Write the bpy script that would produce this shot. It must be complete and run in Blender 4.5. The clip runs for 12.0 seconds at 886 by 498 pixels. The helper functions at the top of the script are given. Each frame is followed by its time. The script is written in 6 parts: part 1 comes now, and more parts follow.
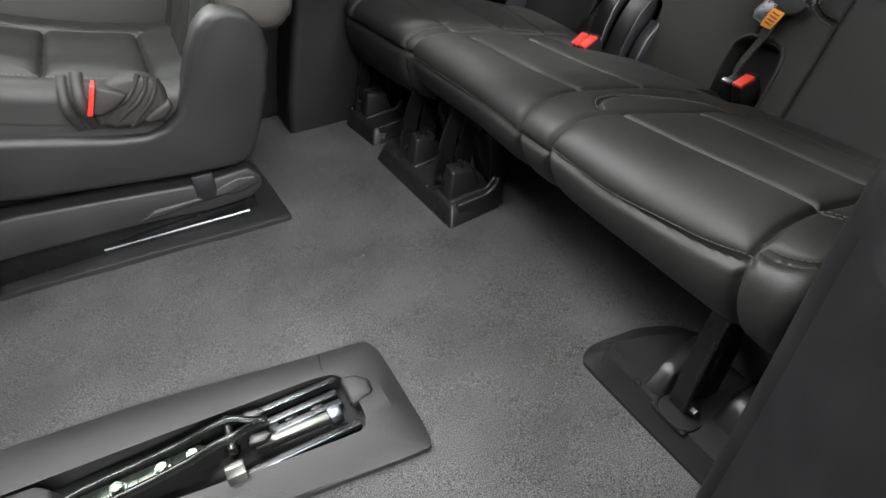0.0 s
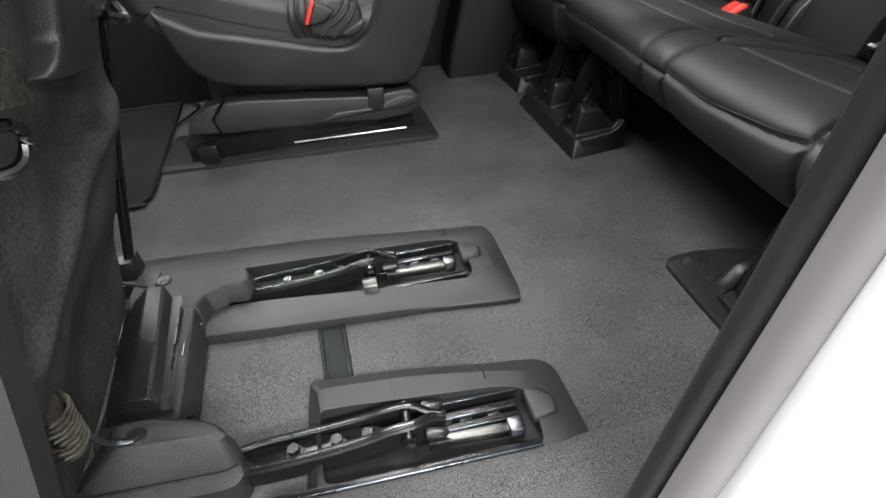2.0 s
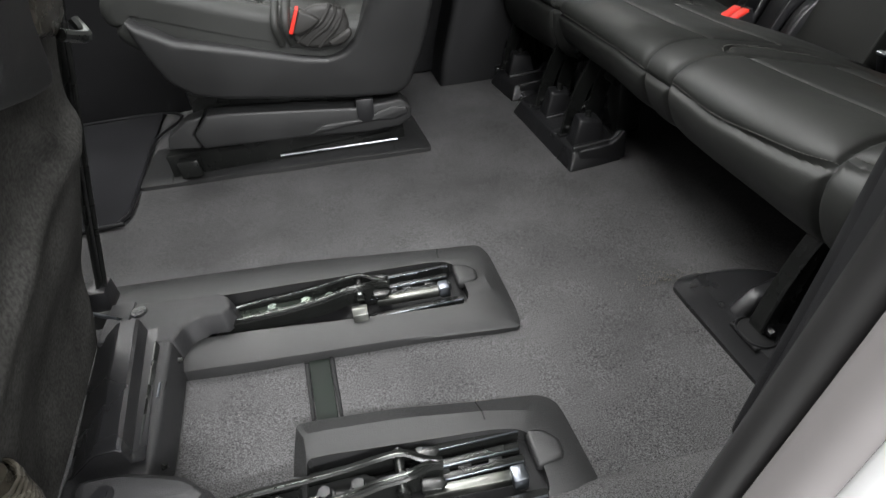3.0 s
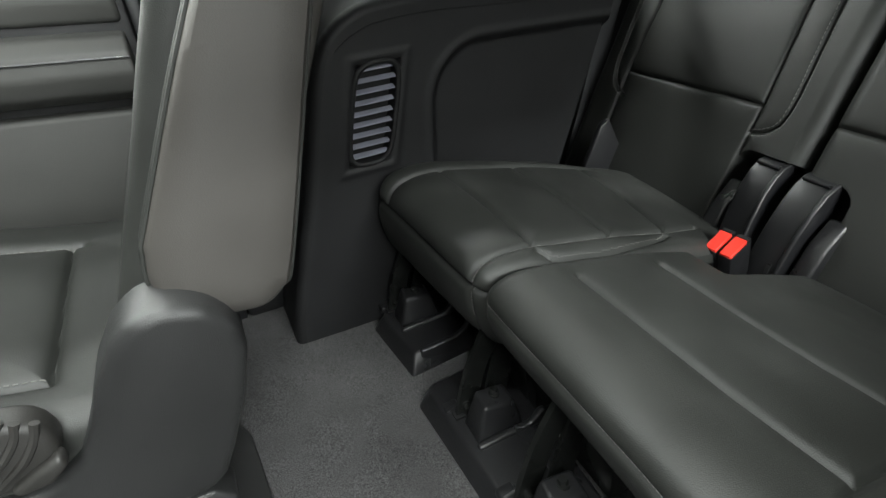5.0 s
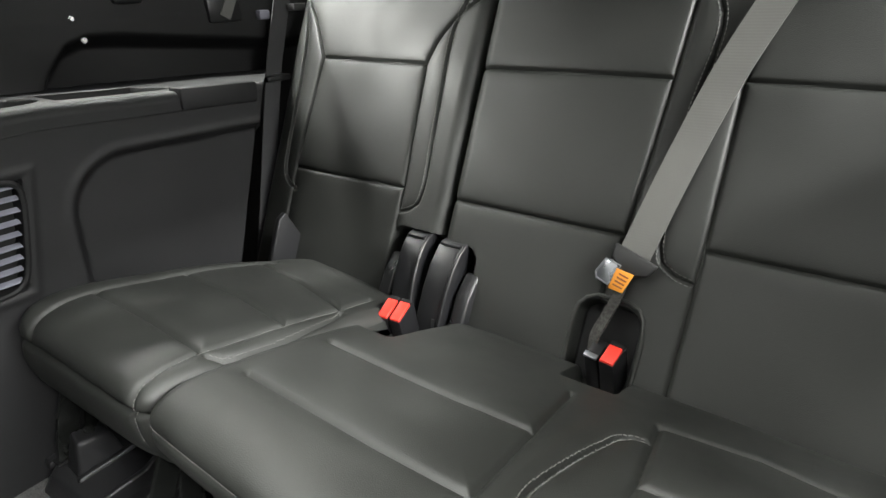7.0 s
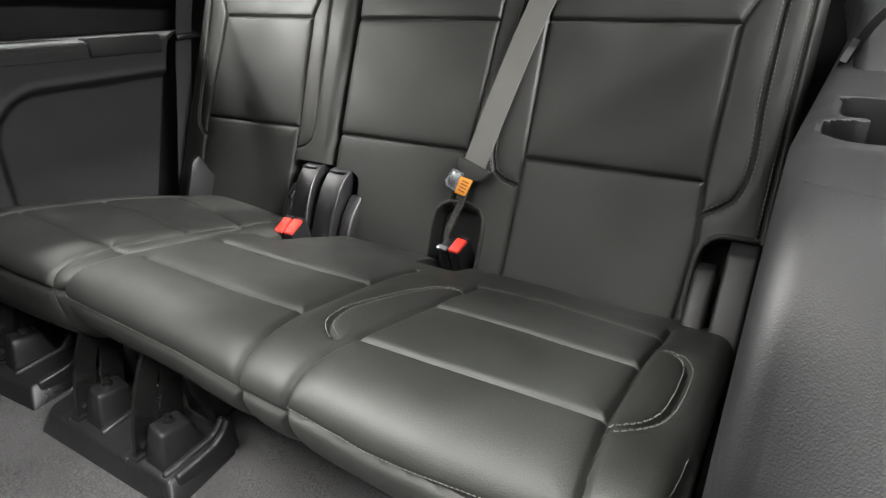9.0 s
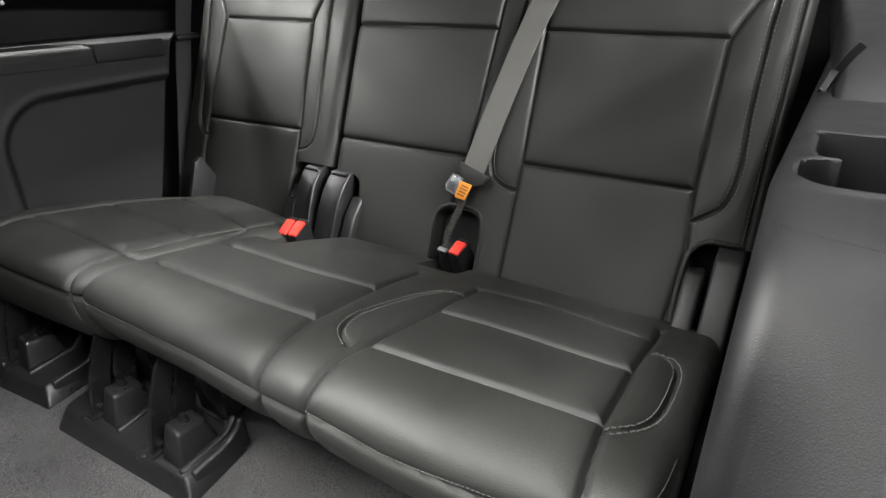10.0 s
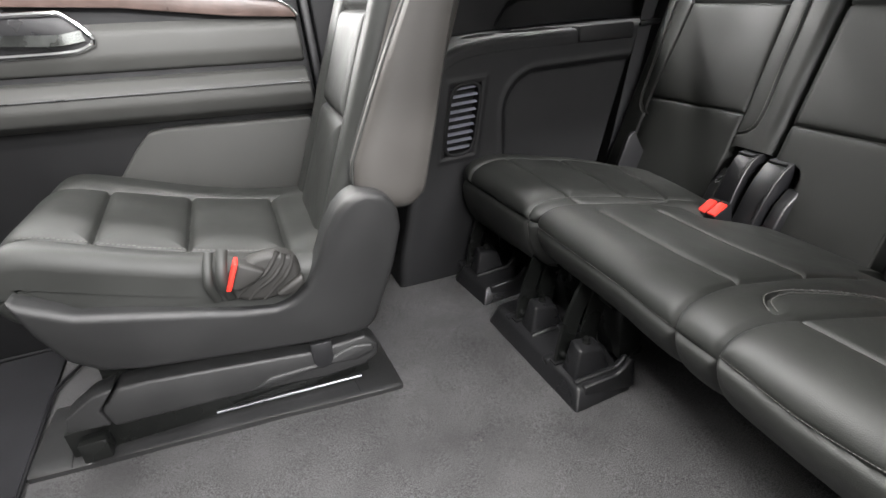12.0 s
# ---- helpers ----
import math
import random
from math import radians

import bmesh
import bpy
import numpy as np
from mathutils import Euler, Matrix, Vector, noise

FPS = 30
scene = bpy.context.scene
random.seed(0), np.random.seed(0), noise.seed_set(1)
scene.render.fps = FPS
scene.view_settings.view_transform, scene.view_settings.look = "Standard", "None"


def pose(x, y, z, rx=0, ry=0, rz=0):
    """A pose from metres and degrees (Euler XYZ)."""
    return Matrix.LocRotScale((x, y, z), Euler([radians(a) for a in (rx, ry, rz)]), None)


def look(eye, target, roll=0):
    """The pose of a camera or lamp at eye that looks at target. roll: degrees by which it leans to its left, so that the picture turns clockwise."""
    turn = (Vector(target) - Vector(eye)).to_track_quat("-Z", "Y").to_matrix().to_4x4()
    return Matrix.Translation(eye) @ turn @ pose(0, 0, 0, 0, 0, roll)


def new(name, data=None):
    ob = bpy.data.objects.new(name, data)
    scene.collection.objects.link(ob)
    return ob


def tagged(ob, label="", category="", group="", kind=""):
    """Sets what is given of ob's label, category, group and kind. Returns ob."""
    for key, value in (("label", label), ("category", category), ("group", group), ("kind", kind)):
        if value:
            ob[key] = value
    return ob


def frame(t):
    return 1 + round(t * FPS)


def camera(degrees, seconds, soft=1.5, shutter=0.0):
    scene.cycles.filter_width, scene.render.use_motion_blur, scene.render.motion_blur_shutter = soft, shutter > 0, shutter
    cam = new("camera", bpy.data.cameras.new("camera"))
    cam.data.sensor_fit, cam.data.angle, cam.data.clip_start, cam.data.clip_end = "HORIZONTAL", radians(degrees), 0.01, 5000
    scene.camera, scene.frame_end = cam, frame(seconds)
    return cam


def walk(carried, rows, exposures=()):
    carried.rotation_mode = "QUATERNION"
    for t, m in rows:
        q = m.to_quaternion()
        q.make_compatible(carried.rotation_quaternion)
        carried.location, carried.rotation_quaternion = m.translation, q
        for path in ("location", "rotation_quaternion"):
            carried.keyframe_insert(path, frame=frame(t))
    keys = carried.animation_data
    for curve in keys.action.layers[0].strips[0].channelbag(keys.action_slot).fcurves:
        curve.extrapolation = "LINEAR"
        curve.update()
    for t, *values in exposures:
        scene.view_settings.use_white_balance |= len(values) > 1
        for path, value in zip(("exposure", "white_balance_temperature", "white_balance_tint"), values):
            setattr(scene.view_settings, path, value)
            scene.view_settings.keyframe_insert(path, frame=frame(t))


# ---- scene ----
cam = camera(77.2, 12.0)
PATH = [
    (0, (-0.351, 0.127, 0.617), (0.275, 1.563, -0.627), -5.7),
    (0.5, (-0.384, 0.083, 0.581), (0.037, 1.613, -0.636), -5.8),
    (1, (-0.416, -0.033, 0.573), (-0.224, 1.562, -0.617), -6.5),
    (1.5, (-0.412, -0.114, 0.58), (-0.243, 1.482, -0.614), -6.8),
    (2, (-0.408, -0.108, 0.577), (-0.228, 1.483, -0.621), -6.8),
    (2.5, (-0.406, -0.103, 0.575), (-0.215, 1.488, -0.622), -6.9),
    (2.7, (-0.404, -0.096, 0.575), (-0.206, 1.492, -0.625), -6.9),
    (4.3, (-0.33, 0.441, 0.605), (-0.048, 2.016, -0.595), -8.0),
    (4.5, (-0.307, 0.502, 0.619), (0.04, 2.063, -0.583), -7.5),
    (5, (-0.188, 0.628, 0.66), (0.449, 2.208, -0.388), -5.9),
    (5.5, (-0.143, 0.678, 0.659), (0.826, 2.177, -0.243), -4.1),
    (6, (-0.112, 0.661, 0.674), (1.085, 2.025, -0.167), -3.4),
    (6.5, (-0.106, 0.611, 0.682), (1.234, 1.841, -0.148), -3.1),
    (7, (-0.123, 0.536, 0.68), (1.304, 1.657, -0.161), -2.7),
    (7.2, (-0.138, 0.502, 0.677), (1.31, 1.594, -0.166), -2.6),
    (8.8, (-0.209, 0.293, 0.642), (1.27, 1.306, -0.244), -3.2),
    (9, (-0.216, 0.28, 0.641), (1.265, 1.273, -0.265), -3.1),
    (9.5, (-0.224, 0.265, 0.651), (1.252, 1.229, -0.294), -3.0),
    (10, (-0.241, 0.282, 0.684), (1.237, 1.238, -0.264), -2.8),
    (10.5, (-0.303, 0.274, 0.762), (1.028, 1.45, -0.158), -3.2),
    (11, (-0.293, 0.242, 0.746), (0.647, 1.772, -0.133), -5.4),
    (11.5, (-0.274, 0.247, 0.687), (0.489, 1.878, -0.184), -6.5),
    (12, (-0.382, 0.248, 0.679), (0.119, 1.983, -0.179), -7.3),
]
# seconds, stops, kelvin, tint: the phone's own exposure and white balance drift a little
EXPOSURE = [(0, -0.14, 6400, 11), (0.5, -0.15, 6400, 11), (1.0, 0.03, 6400, 11), (1.5, -0.25, 6400, 11), (2.0, -0.48, 6400, 11), (2.7, -0.52, 6400, 11), (4.3, -0.21, 6500, 2), (5.5, 0.11, 6300, 4), (6.0, 0.35, 6350, 4), (7.0, 0.80, 6560, 7), (9.0, 0.77, 6560, 10), (11.0, 0.36, 6520, 10), (11.5, 0.32, 6500, 11), (12.0, 0.36, 6500, 12)]
walk(cam, [(t, look(eye, target, roll)) for t, eye, target, roll in PATH], EXPOSURE)

# ---- world, lamps ----
world = bpy.data.worlds.new("showroom_air")
scene.world = world
world.use_nodes = True
world.node_tree.nodes["Background"].inputs[0].default_value = (1.0, 1.0, 0.985, 1)
world.node_tree.nodes["Background"].inputs[1].default_value = 0.47


def strip_lamp(name, eye, target, length, width, watts, tint):
    lamp = bpy.data.lights.new(name, "AREA")
    lamp.shape, lamp.size, lamp.size_y, lamp.energy, lamp.color = "RECTANGLE", length, width, watts, tint
    ob = new(name, lamp)
    ob.matrix_world = look(eye, target)
    return ob


# unseen lamps along both sides and over the roof opening: side strips fit shade edges, the rest are added fill
strip_lamp("unseen_strip_lamp", (0.1, -0.50, 2.65), (0.3, 0.40, 0.3), 2.4, 0.10, 91, (1.0, 1.0, 0.99))
strip_lamp("unseen_strip_lamp", (-0.4, -1.60, 2.60), (0.3, 1.20, 0.4), 2.4, 0.20, 58, (1.0, 1.0, 0.99))
strip_lamp("unseen_strip_lamp", (0.5, -3.60, 3.20), (0.4, 1.20, 0.4), 3.4, 0.30, 475, (1.0, 1.0, 0.99))
strip_lamp("unseen_strip_lamp", (0.2, 3.90, 2.95), (0.4, 1.20, 0.4), 3.4, 0.14, 103, (1.0, 1.0, 0.97))
strip_lamp("unseen_strip_lamp", (0.3, 2.38, 2.70), (0.4, 1.40, 0.4), 3.0, 0.10, 136, (1.0, 1.0, 0.97))
strip_lamp("unseen_strip_lamp", (-1.3, 2.50, 2.70), (-0.5, 1.20, 0.2), 1.6, 0.20, 56, (1.0, 1.0, 0.97))
# added above the roof opening to light floor and cushions
strip_lamp("unseen_strip_lamp", (-0.85, 1.05, 2.60), (-0.1, 1.05, 0.0), 1.6, 0.80, 69, (1.0, 1.0, 0.97))
# broad lamps added as fill for backrests, chair side and outer panel; no windows known
strip_lamp("fill_lamp", (-1.7, 3.70, 2.05), (0.5, 0.90, 0.7), 1.4, 1.00, 211, (1.0, 1.0, 0.97))
strip_lamp("fill_lamp", (0.6, -2.20, 2.00), (0.4, 1.20, 0.4), 2.4, 0.40, 99, (1.0, 1.0, 0.99))
strip_lamp("fill_lamp", (0.3, -4.20, 1.20), (-0.4, 1.10, 0.1), 2.4, 1.40, 105, (1.0, 1.0, 0.99))


# ---- materials ----
def material(name, rgb, rough=0.5, metal=0.0, grain=0.0, grain_scale=600.0, vary=0.15, vary_scale=9.0, stain=0.0, spec=0.5, voronoi=False, coat=0.0, rough_vary=0.08):
    m = bpy.data.materials.new(name)
    m.use_nodes = True
    t = m.node_tree
    n, l = t.nodes, t.links
    bsdf = n["Principled BSDF"]
    bsdf.inputs["Roughness"].default_value = rough
    bsdf.inputs["Metallic"].default_value = metal
    bsdf.inputs["Specular IOR Level"].default_value = spec
    bsdf.inputs["Coat Weight"].default_value = coat
    co = n.new("ShaderNodeTexCoord")
    big = n.new("ShaderNodeTexNoise")
    big.inputs["Scale"].default_value = vary_scale
    big.inputs["Detail"].default_value = 4
    l.new(co.outputs["Object"], big.inputs["Vector"])
    fine = n.new("ShaderNodeTexVoronoi" if voronoi else "ShaderNodeTexNoise")
    fine.inputs["Scale"].default_value = grain_scale
    l.new(co.outputs["Object"], fine.inputs["Vector"])
    fine_out = fine.outputs["Distance"] if voronoi else fine.outputs[0]
    ramp = n.new("ShaderNodeMapRange")
    ramp.inputs[1].default_value, ramp.inputs[2].default_value = 0.3, 0.7
    ramp.inputs[3].default_value, ramp.inputs[4].default_value = 1 - vary, 1 + vary
    l.new(big.outputs[0], ramp.inputs[0])
    ramp2 = n.new("ShaderNodeMapRange")
    ramp2.inputs[1].default_value, ramp2.inputs[2].default_value = 0.25, 0.75
    ramp2.inputs[3].default_value, ramp2.inputs[4].default_value = 1 - stain, 1 + stain
    l.new(fine_out, ramp2.inputs[0])
    mul = n.new("ShaderNodeMath")
    mul.operation = "MULTIPLY"
    l.new(ramp.outputs[0], mul.inputs[0])
    l.new(ramp2.outputs[0], mul.inputs[1])
    mix = n.new("ShaderNodeVectorMath")
    mix.operation = "SCALE"
    mix.inputs[0].default_value = rgb
    l.new(mul.outputs[0], mix.inputs["Scale"])
    l.new(mix.outputs[0], bsdf.inputs["Base Color"])
    rr = n.new("ShaderNodeMapRange")
    rr.inputs[1].default_value, rr.inputs[2].default_value = 0.3, 0.7
    rr.inputs[3].default_value, rr.inputs[4].default_value = max(rough - rough_vary, 0.03), min(rough + rough_vary, 1)
    l.new(big.outputs[0], rr.inputs[0])
    l.new(rr.outputs[0], bsdf.inputs["Roughness"])
    if grain:
        bump = n.new("ShaderNodeBump")
        bump.inputs["Strength"].default_value = min(grain, 1.0)
        bump.inputs["Distance"].default_value = 0.0006
        l.new(fine_out, bump.inputs["Height"])
        l.new(bump.outputs[0], bsdf.inputs["Normal"])
    return m


LEATHER = material("black_leather", (0.0188, 0.0197, 0.0179), 0.54, grain=0.3, grain_scale=900, voronoi=True, vary=0.15, vary_scale=11, rough_vary=0.08)
LEATHER_GREY = material("grey_leather", (0.047, 0.0435, 0.040), 0.50, grain=0.2, grain_scale=900, voronoi=True, vary=0.10)
LEATHER_SLEEVE = material("dark_grey_leather", (0.021, 0.020, 0.0185), 0.56, grain=0.25, grain_scale=900, voronoi=True, vary=0.12)
THREAD = material("grey_thread", (0.13, 0.13, 0.122), 0.8)
CARPET = material("grey_carpet", (0.077, 0.076, 0.077), 0.97, grain=1.0, grain_scale=720, vary=0.26, vary_scale=5, stain=0.9, spec=0.1)
FELT = material("black_felt", (0.058, 0.057, 0.054), 0.95, grain=1.0, grain_scale=260, vary=0.25, vary_scale=18, stain=0.4, spec=0.1)
MAT_CLOTH = material("mat_carpet", (0.020, 0.020, 0.022), 0.95, grain=1.0, grain_scale=700, stain=0.3, spec=0.1)
PLASTIC = material("black_plastic", (0.013, 0.013, 0.014), 0.31, grain=0.35, grain_scale=800, voronoi=True, vary=0.12)
PLASTIC_GRAIN = material("coarse_black_plastic", (0.021, 0.021, 0.022), 0.46, grain=0.9, grain_scale=950, voronoi=True, vary=0.12)
PLASTIC_SMOOTH = material("smooth_black_plastic", (0.009, 0.009, 0.010), 0.38, vary=0.1)
PLASTIC_GREY = material("dark_grey_plastic", (0.0205, 0.0206, 0.0208), 0.43, grain=0.5, grain_scale=900, voronoi=True, vary=0.12)
TRIM = material("charcoal_trim", (0.0060, 0.0060, 0.0067), 0.60, spec=0.35, grain=0.4, grain_scale=900, vary=0.12)
DOOR_SOFT = material("olive_grey_lining", (0.046, 0.046, 0.043), 0.55, grain=0.4, grain_scale=900, voronoi=True, vary=0.10)
TRIM_LIGHT = material("soft_grey_trim", (0.0068, 0.0068, 0.0078), 0.52, spec=0.42, grain=0.40, grain_scale=1150, vary=0.14, vary_scale=16)
STEEL = material("bare_steel", (0.12, 0.125, 0.12), 0.28, metal=1.0, vary=0.25, vary_scale=30, rough_vary=0.12)
STEEL_DARK = material("black_painted_steel", (0.008, 0.0085, 0.008), 0.27, vary=0.2, spec=0.45, rough_vary=0.06)
ZINC = material("zinc_steel", (0.20, 0.205, 0.19), 0.38, metal=1.0, vary=0.3, vary_scale=40)
CHANNEL = material("dark_green_metal", (0.010, 0.014, 0.011), 0.70, spec=0.25, vary=0.3, vary_scale=30)
ZINC_GREEN = material("greased_zinc", (0.20, 0.235, 0.20), 0.30, metal=0.85, vary=0.35, vary_scale=45, rough_vary=0.12)
GREASE = material("dark_grease", (0.05, 0.045, 0.035), 0.25, vary=0.4, vary_scale=60)
RED = material("red_button", (0.72, 0.035, 0.022), 0.40, vary=0.08)
ORANGE = material("orange_label", (0.85, 0.32, 0.03), 0.55, vary=0.08)
CHROME = material("chrome", (0.80, 0.80, 0.80), 0.10, metal=1.0, vary=0.03)
LABEL_DARK = material("label_print", (0.25, 0.08, 0.02), 0.6)
RUBBER = material("rubber_seal", (0.024, 0.0235, 0.0235), 0.36, vary=0.1)
RUBBER_PALE = material("pale_rubber_seal", (0.22, 0.205, 0.205), 0.5, vary=0.1)
STEEL_PALE = material("pale_steel", (0.20, 0.215, 0.24), 0.3, metal=1.0, vary=0.15)
STEEL_BRIGHT = material("bright_steel", (0.48, 0.50, 0.53), 0.32, metal=1.0, vary=0.15)
PAINT = material("white_paint", (0.86, 0.86, 0.86), 0.25, vary=0.02, coat=0.5)
FLOOR_GREY = material("pale_showroom_floor", (0.55, 0.55, 0.54), 0.5, vary=0.06)
WOOD = material("brown_wood_veneer", (0.085, 0.058, 0.050), 0.35, vary=0.25, vary_scale=25)
HEADLINER = material("grey_headliner", (0.62, 0.62, 0.60), 0.9, grain=0.4, grain_scale=500)
SLAT = material("grey_slat_plastic", (0.19, 0.19, 0.23), 0.45, vary=0.1)
CRUMB = material("lint", (0.16, 0.15, 0.13), 0.9)
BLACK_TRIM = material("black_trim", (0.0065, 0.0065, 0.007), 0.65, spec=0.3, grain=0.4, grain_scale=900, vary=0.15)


def webbing(name, rgb):
    m = material(name, rgb, 0.75, vary=0.1)
    t = m.node_tree
    co = t.nodes.new("ShaderNodeTexCoord")
    wave = t.nodes.new("ShaderNodeTexWave")
    wave.inputs["Scale"].default_value = 180
    wave.inputs["Distortion"].default_value = 0.4
    bump = t.nodes.new("ShaderNodeBump")
    bump.inputs["Strength"].default_value = 0.16
    bump.inputs["Distance"].default_value = 0.0006
    t.links.new(co.outputs["Object"], wave.inputs["Vector"])
    t.links.new(wave.outputs[0], bump.inputs["Height"])
    t.links.new(bump.outputs[0], t.nodes["Principled BSDF"].inputs["Normal"])
    return m


BELT = webbing("grey_webbing", (0.112, 0.110, 0.104))
BELT_DARK = webbing("dark_webbing", (0.045, 0.045, 0.047))


# ---- mesh helpers ----
def thing(name, label, category, place=(0, 0, 0), group="", kind=""):
    ob = new(name)
    ob.location = place
    ob.empty_display_size = 0.05
    return tagged(ob, label, category, group, kind)


def part(name, bm, mat, parent, label="", smooth=True, kind="", sharp=38):
    me = bpy.data.meshes.new(name)
    if isinstance(bm, bmesh.types.BMesh):
        bmesh.ops.recalc_face_normals(bm, faces=bm.faces)
        bm.to_mesh(me)
        bm.free()
    else:
        verts, faces = bm
        me.from_pydata([tuple(v) for v in verts], [], [tuple(f) for f in faces])
    me.polygons.foreach_set("use_smooth", [smooth] * len(me.polygons))
    if smooth and len(me.polygons):
        me.set_sharp_from_angle(angle=radians(sharp))
    for m in mat if isinstance(mat, (list, tuple)) else [mat]:
        me.materials.append(m)
    ob = new(name, me)
    if parent is not None:
        up = parent
        place = Vector((0, 0, 0))
        while up is not None:
            place += up.location
            up = up.parent
        ob.parent = parent
        ob.location = -place
    if label:
        ob["label"] = label
    if kind:
        ob["kind"] = kind
    return ob


def merge(bm, tmp):
    me = bpy.data.meshes.new("tmp")
    tmp.to_mesh(me)
    tmp.free()
    bm.from_mesh(me)
    bpy.data.meshes.remove(me)
    return bm


def rounded(tmp, bevel, segments=2):
    if bevel > 0:
        edges = [e for e in tmp.edges if len(e.link_faces) == 2 and e.calc_face_angle() > radians(25)]
        bmesh.ops.bevel(tmp, geom=edges, offset=bevel, segments=segments, affect="EDGES", profile=0.5, clamp_overlap=True)
    return tmp


def box(bm, x0, x1, y0, y1, z0, z1, bevel=0.003, turn=None):
    tmp = bmesh.new()
    vs = [tmp.verts.new((x, y, z)) for x in (x0, x1) for y in (y0, y1) for z in (z0, z1)]
    for f in ((0, 1, 3, 2), (4, 6, 7, 5), (0, 4, 5, 1), (2, 3, 7, 6), (0, 2, 6, 4), (1, 5, 7, 3)):
        tmp.faces.new([vs[i] for i in f])
    bmesh.ops.recalc_face_normals(tmp, faces=tmp.faces)
    rounded(tmp, bevel)
    if turn is not None:
        bmesh.ops.transform(tmp, matrix=turn, verts=tmp.verts)
    return merge(bm, tmp)


def frustum(bm, low, high, bevel=0.004, segments=3):
    """A block from a lower ring of corners to an upper ring."""
    tmp = bmesh.new()
    a, b = [tmp.verts.new(p) for p in low], [tmp.verts.new(p) for p in high]
    n = len(a)
    tmp.faces.new(a), tmp.faces.new(b)
    for i in range(n):
        tmp.faces.new((a[i], a[(i + 1) % n], b[(i + 1) % n], b[i]))
    bmesh.ops.recalc_face_normals(tmp, faces=tmp.faces)
    return merge(bm, rounded(tmp, bevel, segments))


def slab(bm, outline, axis, lo, hi, bevel=0.003, segments=2):
    def at(a, b, c):
        return {"x": (c, a, b), "y": (a, c, b), "z": (a, b, c)}[axis]
    return frustum(bm, [at(a, b, lo) for a, b in outline], [at(a, b, hi) for a, b in outline], bevel, segments)


def smooth_line(points, n):
    p = np.array(points, float)
    q = np.vstack([2 * p[0] - p[1], p, 2 * p[-1] - p[-2]])
    out = []
    for i in range(len(p) - 1):
        a, b, c, d = q[i:i + 4]
        for u in np.linspace(0, 1, 24, endpoint=False):
            out.append(0.5 * (2 * b + (c - a) * u + (2 * a - 5 * b + 4 * c - d) * u * u + (3 * b - a - 3 * c + d) * u ** 3))
    out = np.array(out + [p[-1]])
    s = np.r_[0, np.cumsum(np.linalg.norm(np.diff(out, axis=0), axis=1))]
    t = np.linspace(0, s[-1], n)
    return np.stack([np.interp(t, s, out[:, k]) for k in range(out.shape[1])], 1)


def sweep(bm, points, section, up=(0, 0, 1), closed=False, caps=True):
    """A section (pairs across, along up) drawn along a line of points."""
    p = np.array(points, float)
    rings = []
    for i in range(len(p)):
        d = p[(i + 1) % len(p)] - p[i - 1] if closed else p[min(i + 1, len(p) - 1)] - p[max(i - 1, 0)]
        d = Vector(d).normalized()
        side = d.cross(Vector(up))
        side = side.normalized() if side.length > 1e-4 else Vector((1, 0, 0))
        lift = side.cross(d).normalized()
        rings.append([bm.verts.new(Vector(p[i]) + side * a + lift * b) for a, b in section])
    k = len(section)
    for i in range(len(rings) - (0 if closed else 1)):
        r, q = rings[i], rings[(i + 1) % len(rings)]
        for j in range(k):
            bm.faces.new((r[j], r[(j + 1) % k], q[(j + 1) % k], q[j]))
    if caps and not closed:
        bm.faces.new(rings[0]), bm.faces.new(list(reversed(rings[-1])))
    return bm


def circle(r, n=10, stretch=1.0):
    return [(r * math.cos(2 * math.pi * i / n), r * stretch * math.sin(2 * math.pi * i / n)) for i in range(n)]


def tube(bm, points, r, n=8, smooth=0, up=(0, 0, 1)):
    return sweep(bm, smooth_line(points, smooth) if smooth else points, circle(r, n), up)


def plate(w, h):
    return [(-w / 2, -h / 2), (w / 2, -h / 2), (w / 2, h / 2), (-w / 2, h / 2)]


def bolt(bm, place, r, h, axis="z"):
    turn = Matrix.Translation(place) @ {"z": Matrix(), "y": pose(0, 0, 0, 90), "x": pose(0, 0, 0, 0, 90)}[axis]
    for rr, a, b, n in ((r * 1.35, -h, -h * 0.3, 20), (r, -h * 0.3, h, 6)):
        tmp = bmesh.new()
        bmesh.ops.create_cone(tmp, cap_ends=True, segments=n, radius1=rr, radius2=rr * 0.93, depth=b - a, matrix=turn @ Matrix.Translation((0, 0, (a + b) / 2)))
        merge(bm, tmp)
    return bm


def near_seams(s, y, seams):
    """Distance of every point of the grid to the nearest seam."""
    far = np.full(s.shape, 9.0)
    for line in seams:
        for (s0, y0), (s1, y1) in zip(line[:-1], line[1:]):
            ds, dy = s1 - s0, y1 - y0
            u = np.clip(((s - s0) * ds + (y - y0) * dy) / (ds * ds + dy * dy + 1e-12), 0, 1)
            far = np.minimum(far, np.hypot(s - s0 - u * ds, y - y0 - u * dy))
    return far


